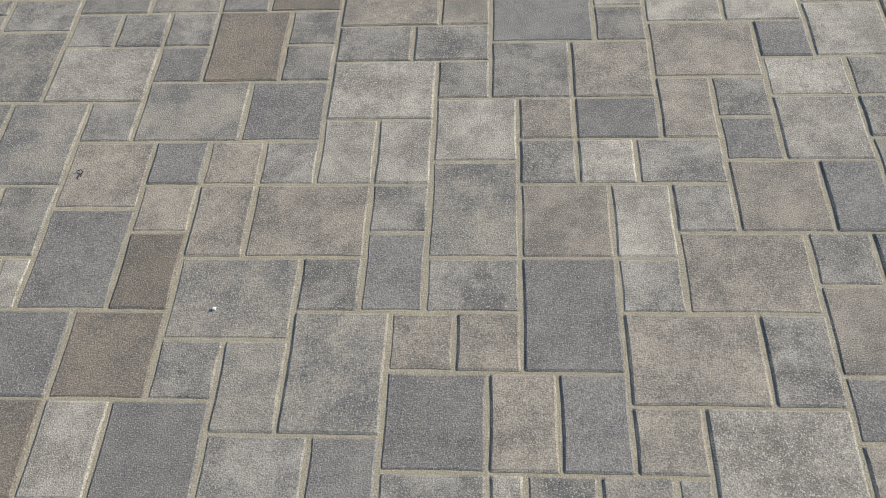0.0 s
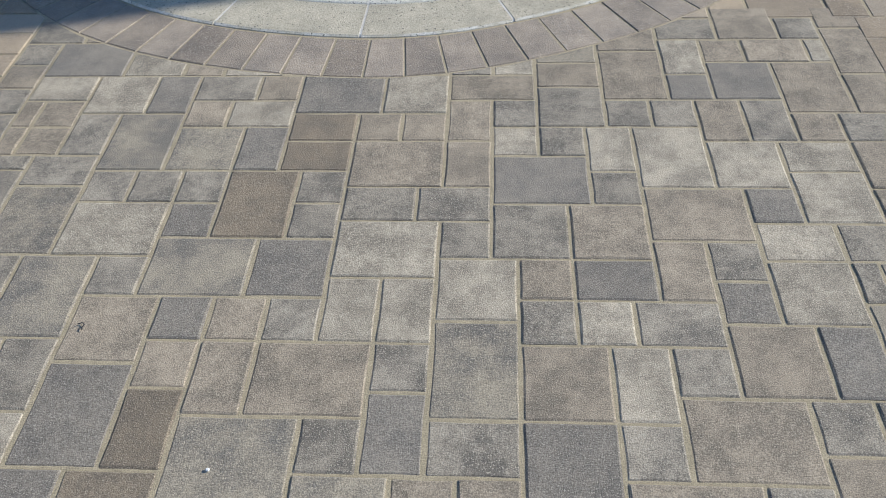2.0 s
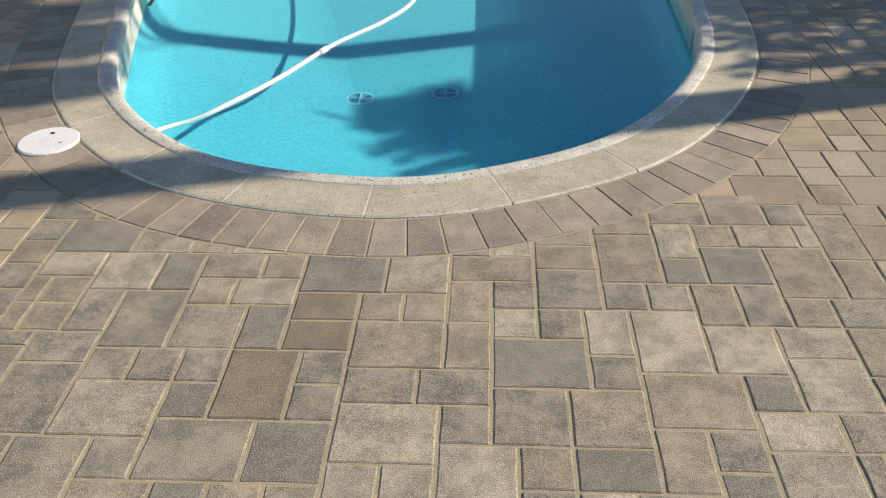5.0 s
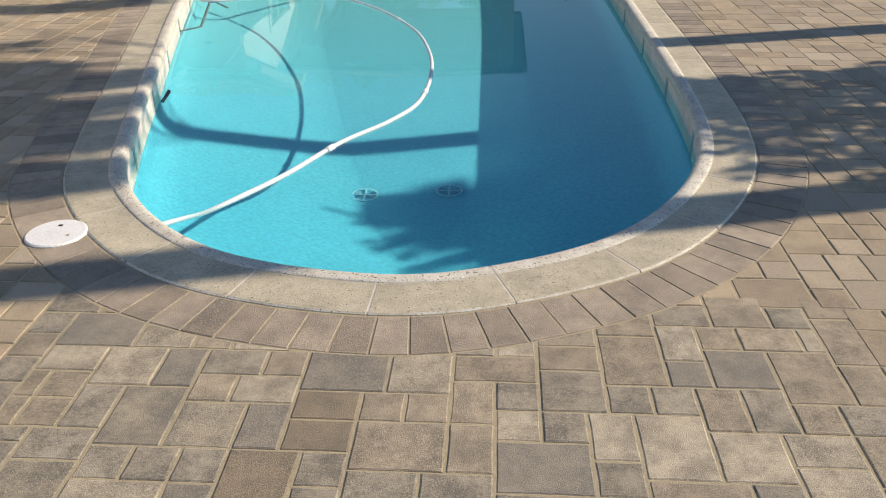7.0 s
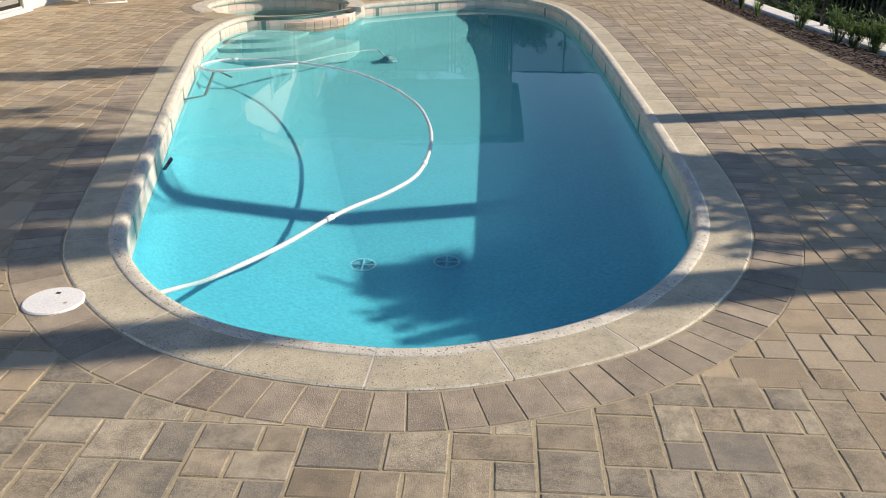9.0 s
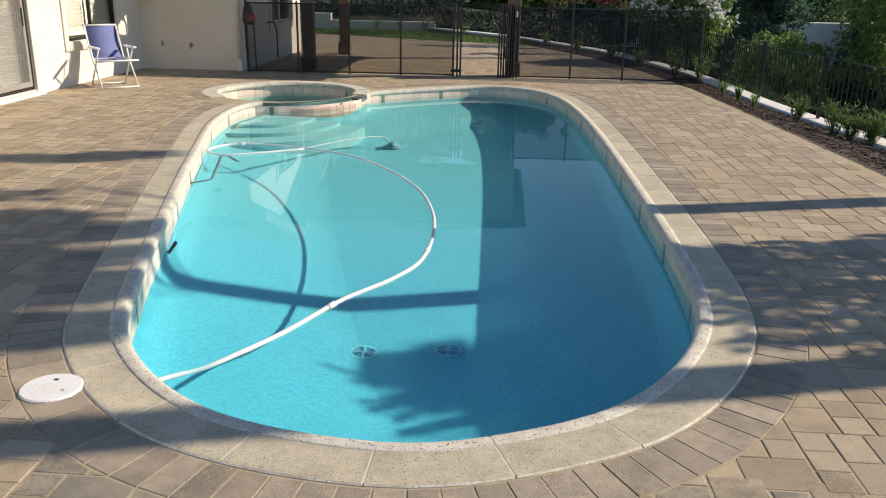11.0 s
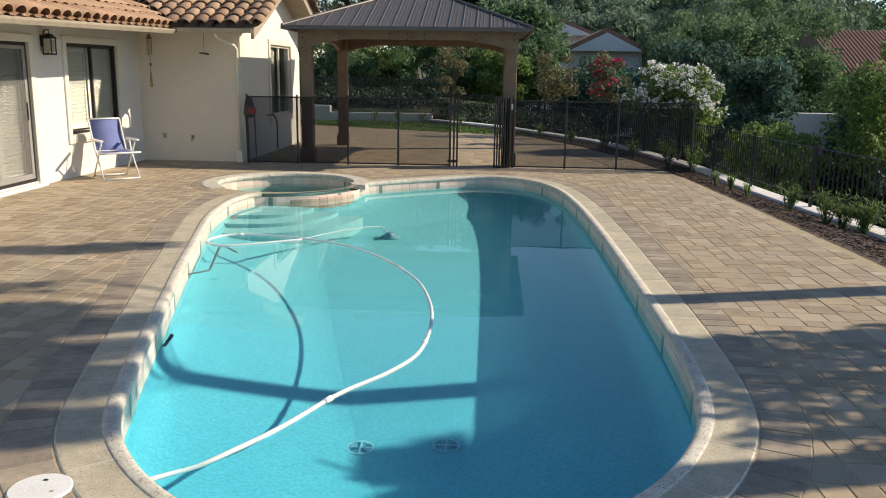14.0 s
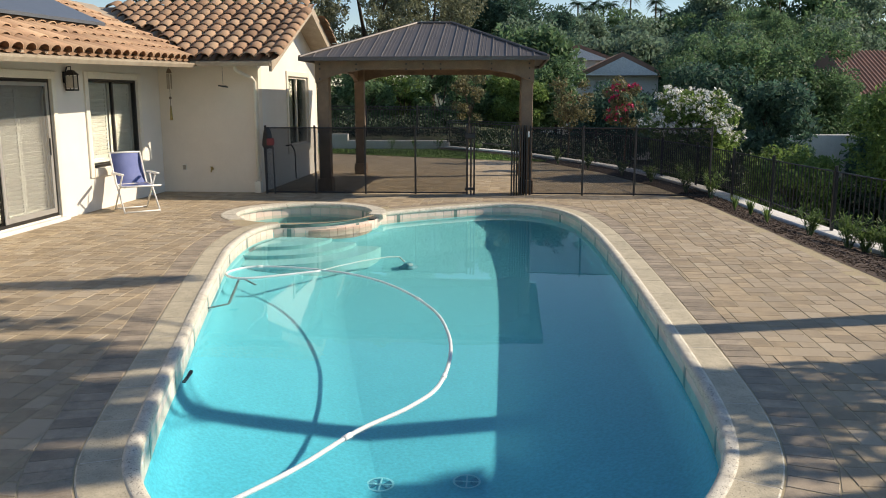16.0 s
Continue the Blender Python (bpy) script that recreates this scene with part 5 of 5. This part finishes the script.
# ground cover on the bank behind the white wall
rngi = random.Random(61)
ivy = []
for _ in range(190):
    x, u = rngi.uniform(-12, 1.6), rngi.random()
    y = 29.3 + 2.4 * u + max(0, x + 2.3) * .55
    ivy.append((x, y, (.35 + .45 * u if x < -2.3 else .35 - .1 * (x + 2.3)) + .1, rngi.uniform(.25, .45)))
for _ in range(110):
    x = rngi.uniform(-2.1, 2.6)
    y = 28.9 - (x + 2.3) * 1.15 + 2.6 * rngi.random()
    ivy.append((x, y, rngi.uniform(-.25, .25), rngi.uniform(.25, .45)))
# leaf colour carries the bank's shade
tagged(part("ground_cover", leaves(ivy, 150, .06, 62), LEAF_SHADED, None, "leafy ground cover behind the back fence, shade put into its leaf colour"), category="ground cover", kind="stuff")

# ---------------------------------------------------------------- small plants in the bed


def sprig(x, y, h, n, mat, seed, label, group, stiff=False):
    e = right_edge(y)
    t = min(max((x - e) / .35, 0), 1) if y < 16 else 0
    p = thing("bed_plant", label, "plant", Vector((x, y, .03)).lerp(fall(x, y, .03), t), group=group)
    g = random.Random(seed)
    st, lf = Shape(), Shape()
    for k in range(n):
        a = g.uniform(0, 6.28)
        lean = g.uniform(.1, .45) if stiff else g.uniform(.15, .6)
        tip = Vector((math.cos(a) * lean * h, math.sin(a) * lean * h, h * g.uniform(.7, 1.1)))
        mid = tip * .5 + Vector((0, 0, h * .10))
        if stiff:
            s = Vector((-math.sin(a), math.cos(a), 0)) * .010
            lf.add([-s, s, mid + s, mid - s, tip], [(0, 1, 2, 3), (3, 2, 4)])
        else:
            st.tube([(0, 0, -.03), mid, tip], .005, 5, r2=.002)
            for _ in range(22):
                u = g.uniform(.25, 1)
                b = (mid * (2 * u) if u < .5 else mid.lerp(tip, 2 * u - 1))
                d = Vector((g.uniform(-1, 1), g.uniform(-1, 1), g.uniform(-.2, .8))).normalized() * g.uniform(.06, .12)
                s = d.cross(Vector((0, 0, 1))).normalized() * .011
                lf.add([b, b + d * .5 + s, b + d, b + d * .5 - s], [(0, 1, 2, 3)])
    if not stiff:
        part("stalk", st, LEAF, p)
    part("foliage", lf, mat, p)


for k, (x, y, h, n, stiff) in enumerate(((3.35, 13.2, .30, 22, True), (3.42, 12.6, .32, 26, True), (3.45, 11.9, .30, 22, True), (3.30, 14.6, .50, 9, False), (3.05, 15.4, .55, 10, False),
                                         (3.62, 10.7, .42, 12, False), (3.72, 9.75, .50, 16, False), (3.85, 9.1, .55, 22, False), (3.78, 9.45, .42, 14, False), (3.95, 8.6, .5, 18, False), (2.75, 17.4, .35, 8, False),
                                         (2.35, 18.9, .35, 8, False), (1.75, 20.6, .35, 8, False), (1.1, 22.2, .4, 8, False), (.3, 24.1, .4, 8, False), (4.1, 7.6, .5, 10, False))):
    sprig(x, y, h * .92, n + 6, LEAF_LT, 300 + k, "clump of strappy yellow-green leaves in the mulch bed" if stiff else "loose leafy young shrub in the mulch bed", "strappy plants" if stiff else "young shrubs", stiff)
for k, x in enumerate((-6.6, -5.2, -4.2, -3.4, -2.6, -1.2)):
    sprig(x, 28.15 if x < -2.3 else 26.6, .32, 7, LEAF_LT, 330 + k, "small young shrub against the white wall", "wall shrubs")

# ---------------------------------------------------------------- neighbouring houses
def neighbour(name, label, x, y, w, d, wall, ridge, base=-2.0, along_x=True, roof_mat=None):
    h = thing(name, label, "house")
    part("wall", Shape().box(x - w / 2, y - d / 2, base, x + w / 2, y + d / 2, wall), surface("neighbour stucco", rgb(.80, .80, .79), rgb(.74, .74, .73), 1, 20, .9, .3), h)
    o = .6
    if along_x:
        q = Shape().add([(x - w / 2 - o, y - d / 2 - o, wall - .1), (x + w / 2 + o, y - d / 2 - o, wall - .1), (x + w / 2 + o, y + d / 2 + o, wall - .1), (x - w / 2 - o, y + d / 2 + o, wall - .1),
                         (x - w / 2 - o, y, ridge), (x + w / 2 + o, y, ridge)], [(0, 1, 5, 4), (2, 3, 4, 5), (0, 4, 3), (1, 2, 5), (3, 2, 1, 0)])
    else:
        q = Shape().add([(x - w / 2 - o, y - d / 2 - o, wall - .1), (x + w / 2 + o, y - d / 2 - o, wall - .1), (x + w / 2 + o, y + d / 2 + o, wall - .1), (x - w / 2 - o, y + d / 2 + o, wall - .1),
                         (x, y - d / 2 - o, ridge), (x, y + d / 2 + o, ridge)], [(1, 2, 5, 4), (3, 0, 4, 5), (2, 3, 5), (3, 2, 1, 0), (0, 1, 4)])
        part("gable", Shape().add([(x - w / 2, y - d / 2 - .02, wall - .1), (x + w / 2, y - d / 2 - .02, wall - .1), (x, y - d / 2 - .02, ridge - .25),
                                   (x - w / 2, y - d / 2 - o - .02, wall - .1), (x + w / 2, y - d / 2 - o - .02, wall - .1), (x, y - d / 2 - o - .02, ridge - .28)],
                                  [(3, 4, 5), (2, 1, 0)]), bpy.data.materials["neighbour stucco"], h)
    r = part("roof", q, TERRA_FAR, h, "red tile roof")
    if along_x:
        k = int((w + 1.2) / .20)
        for i in range(k):
            xx = x - w / 2 - o + (i + .5) * (w + 2 * o) / k
            part("tile_course", Shape().tube([(xx, y - d / 2 - o, wall - .08), (xx, y, ridge + .02)], .05, 6), TERRA_FAR, r)
    return h


neighbour("neighbour_house", "pale neighbour house with a gabled red roof among trees", 4.4, 64, 4.4, 8, 4.35, 5.35, along_x=False)
neighbour("neighbour_house", "pale low gabled wing of a neighbour house", 6.3, 54, 4.4, 6, 3.1, 4.35, along_x=False)
neighbour("neighbour_house", "neighbour house with a broad red tile roof", 23.6, 47, 13, 9, 1.9, 4.15)
structure("garden_wall", Shape().box(6.5, 26.5, -2, 14, 26.7, .62, .02), KERB, "white rendered garden wall beyond the hedge")

# ---------------------------------------------------------------- pavers on a small square module
U = 0.06843
GX0, GY0 = 0.0, 1.0776


def bricklay(x0, x1, y0, y1, taken, rng):
    """Fills a field of unit cells with pavers of two by two up to four by three cells."""
    sizes = [(3, 3), (3, 2), (2, 2), (4, 3), (2, 3), (3, 3), (3, 2), (2, 2), (3, 4)]
    out = []
    for j in range(y0, y1):
        for i in range(x0, x1):
            if (i, j) in taken:
                continue
            rng.shuffle(sizes)
            for w, h in sizes + [(2, 1), (1, 2), (1, 1)]:
                cells = [(i + a, j + b) for a in range(w) for b in range(h)]
                if any(c in taken for c in cells):
                    continue
                if w > 1 and (i + w, j) not in taken and (i + w + 1, j) in taken:
                    continue
                taken.update(cells)
                out.append((i, j, w, h))
                break
    return out


def clip(poly, p, n, off):
    """Keeps the part of a polygon beyond a straight line."""
    out = []
    d = [(x - p[0]) * n[0] + (y - p[1]) * n[1] - off for x, y in poly]
    for k in range(len(poly)):
        a, b, da, db = poly[k], poly[(k + 1) % len(poly)], d[k], d[(k + 1) % len(poly)]
        if da >= 0:
            out.append(a)
        if (da < 0) != (db < 0):
            t = da / (da - db)
            out.append((a[0] + t * (b[0] - a[0]), a[1] + t * (b[1] - a[1])))
    return out


def slab(poly, lift=0.0, c=.004):
    """A paver: chamfered top edge, sides down into the sand."""
    n = len(poly)
    cx, cy = sum(p[0] for p in poly) / n, sum(p[1] for p in poly) / n
    top = []
    for x, y in poly:
        d = math.hypot(x - cx, y - cy)
        k = max(0, 1 - c * 1.4 / max(d, .01))
        top.append((cx + (x - cx) * k, cy + (y - cy) * k))
    v = [(x, y, -.03) for x, y in poly] + [(x, y, lift - .003) for x, y in poly] + [(x, y, lift) for x, y in top]
    f = [tuple(range(2 * n, 3 * n))]
    for r in range(2):
        f += [(r * n + i, r * n + (i + 1) % n, (r + 1) * n + (i + 1) % n, (r + 1) * n + i) for i in range(n)]
    return v, f


def worn(poly, rng, wear=.0013):
    """The same outline with nipped corners and slightly uneven edges."""
    out, n = [], len(poly)
    for k in range(n):
        (ax, ay), (bx, by) = poly[k], poly[(k + 1) % n]
        l = math.hypot(bx - ax, by - ay)
        if l < .03:
            out.append((ax, ay))
            continue
        nx, ny = (by - ay) / l, (ax - bx) / l
        nip = rng.uniform(.0015, .004) / l
        for u in (nip, .33, .67, 1 - nip):
            w = -rng.uniform(0, wear) if nip < u < 1 - nip else 0
            out.append((ax + (bx - ax) * u + nx * w, ay + (by - ay) * u + ny * w))
    return out


def outline(i, j, w, h, gap=.0042):
    x0, y0 = GX0 + i * U + gap, GY0 + j * U + gap * .7
    x1, y1 = GX0 + (i + w) * U - gap, GY0 + (j + h) * U - gap * .7
    poly = [(x0, y0), (x1, y0), (x1, y1), (x0, y1)]
    for loop, off in ((POOL, COPE + SOLDIER + .004), (SPA, .224 + .15)):
        p, n = loop.nearest((x0 + x1) / 2, (y0 + y1) / 2)
        poly = clip(poly, p, n, off)
        if len(poly) < 3:
            return None
    area = .5 * abs(sum(poly[k - 1][0] * poly[k][1] - poly[k][0] * poly[k - 1][1] for k in range(len(poly))))
    return poly if area > .0006 else None


# paving plan: column and row of a letter scale, width, depth, colour (g grey, l pale, d charcoal, t tan, m mottled, b brown)
SCALE = "abcdefghijklmnopqrstuvwxyzABCDEFGHIJKLMNOPQRSTUVWXYZ"
PLAN = (
    "et32g ep34m hs22g js22g ls22g hp43l lq22d nq34b qs22g qq22g ln43m pn33d sr32g vr32g so43l wp22g yp33g Bp33t wm33l zn22t Bn32d sl23l "
    "ul23l gl34m jn22g jk33t ml22d ol22t ql22g hi23g mj22t jg34d mg23b oi23t qi43t uj22g ug23d wi34m zl22g Bl22l Dl32g zi33t Ci23l Ej22g "
    "En23t Go22g Eq43t Ir22d Gm22d Im33l Ip32l Gj33t Jj23d of43m sg22g wg32g ze34d Cg22g Eg43t Ih22g Ie23t id33d ld33b od22g qc23m sc34m "
    "ve22t xe22t Cd43t Gd23g Ic22d vb33d yb23t Ab23d Cb22t Ea43l ja23b la23l na33d qa32g ta22d ys43d Cs22g yv22l Av22g Cu23l st43t wt23t "
    "pw32b sw22t uw22t pu32b nu23d ku33m hu34m mx32l kx22t kz32g nz22t py43d ty33l ww23t yx22g wz42t AA32t Ax33g Dz34t Dx22g Fx22g Et34l "
    "Ht33l Hw23t Jw23g GB23l Gz22d Iz33d IC22t KC32t Ly34t Lw22t Ku32l Kr33l fv23g dx22t dv22t fy33l iy23d cz32l cB43d aC22g "
)
rng = random.Random(7)
LAYOUT = [(SCALE.index(k[0]) - 25, SCALE.index(k[1]) - 8, int(k[2]), int(k[3]), k[4]) for k in PLAN.split()]
laid = set()
near_pavers = []
for i, j, w, h, tone in LAYOUT:
    laid.update((i + a, j + b) for a in range(w) for b in range(h))
    near_pavers.append((i, j, w, h, tone))
for i, j, w, h in bricklay(-25, 17, -14, 24, laid, rng):
    near_pavers.append((i, j, w, h, rng.choice("ggltmt")))
for i, j, w, h, tone in near_pavers:
    poly = outline(i, j, w, h)
    if poly:
        q = Shape()
        q.add(*slab(worn(poly, rng), rng.uniform(-.0015, .0015)))
        part("paver", q, PAVER[tone], deck)
rest = Shape()
field = {(i, j) for i in range(-25, 17) for j in range(-14, 24)}
for i, j, w, h in bricklay(-98, 56, -60, 366, field, rng):
    y = GY0 + j * U
    if GX0 + (i + w) * U > right_edge(y) - .02 or y > 26 - (GX0 + i * U + 5.8) * .44:
        continue
    poly = outline(i, j, w, h, .0048)
    if poly:
        rest.add(*slab(poly, rng.uniform(-.001, .002)))
tagged(part("far_pavers", rest, PAVER_FAR, deck, "field of concrete pavers"), kind="stuff")

# soldier course of pavers round the pool
SOLD = Loop(POOL.ring(COPE + SOLDIER, 460))
sn = round(SOLD.length / .138)
ss = SOLD.length / sn
for i in range(sn):
    mx, my = SOLD.at((i + .5) * ss, -.1)
    if (mx + 3.32) ** 2 + (my - 12.70) ** 2 < 1.45 ** 2:
        continue
    a0, a1 = i * ss + .0035 + .065, (i + 1) * ss - .0035 + .065
    poly = [SOLD.at(a0, .006 - SOLDIER), SOLD.at(a0, 0), SOLD.at(a1, 0), SOLD.at(a1, .006 - SOLDIER)]
    q = Shape()
    q.add(*slab(poly[::-1], rng.uniform(-.0015, .0015)))
    part("border_paver", q, BORDER, deck)
for i in range(34):
    a0, a1 = (radians(-15) + radians(250) * k / 34 for k in (i, i + 1))
    p0, p1, p2, p3 = SPA.at(1.05 * a0 + .003, .23), SPA.at(1.05 * a0 + .003, .37), SPA.at(1.05 * a1 - .003, .37), SPA.at(1.05 * a1 - .003, .23)
    if not inside(POOL, *p0, COPE + SOLDIER):
        q = Shape()
        q.add(*slab([p3, p2, p1, p0]))
        part("border_paver", q, BORDER, deck)

# a twig and a pebble on the paving
tw = thing("twig", "small dark curved twig lying on a paver", "twig", (-1.054, 1.315, .003))
part("stick", Shape().tube([(-.009, .006, .003), (.0, .010, .003), (.007, .004, .003), (.004, -.004, .003), (.006, -.011, .003)], .0014, 5), BLACK, tw)
pb = thing("pebble", "tiny white pebble on the paving", "pebble", (-0.651, 0.943, .001))
part("stone", Shape().box(-.004, -.003, 0, .004, .004, .005, .0015), WHITE, pb)
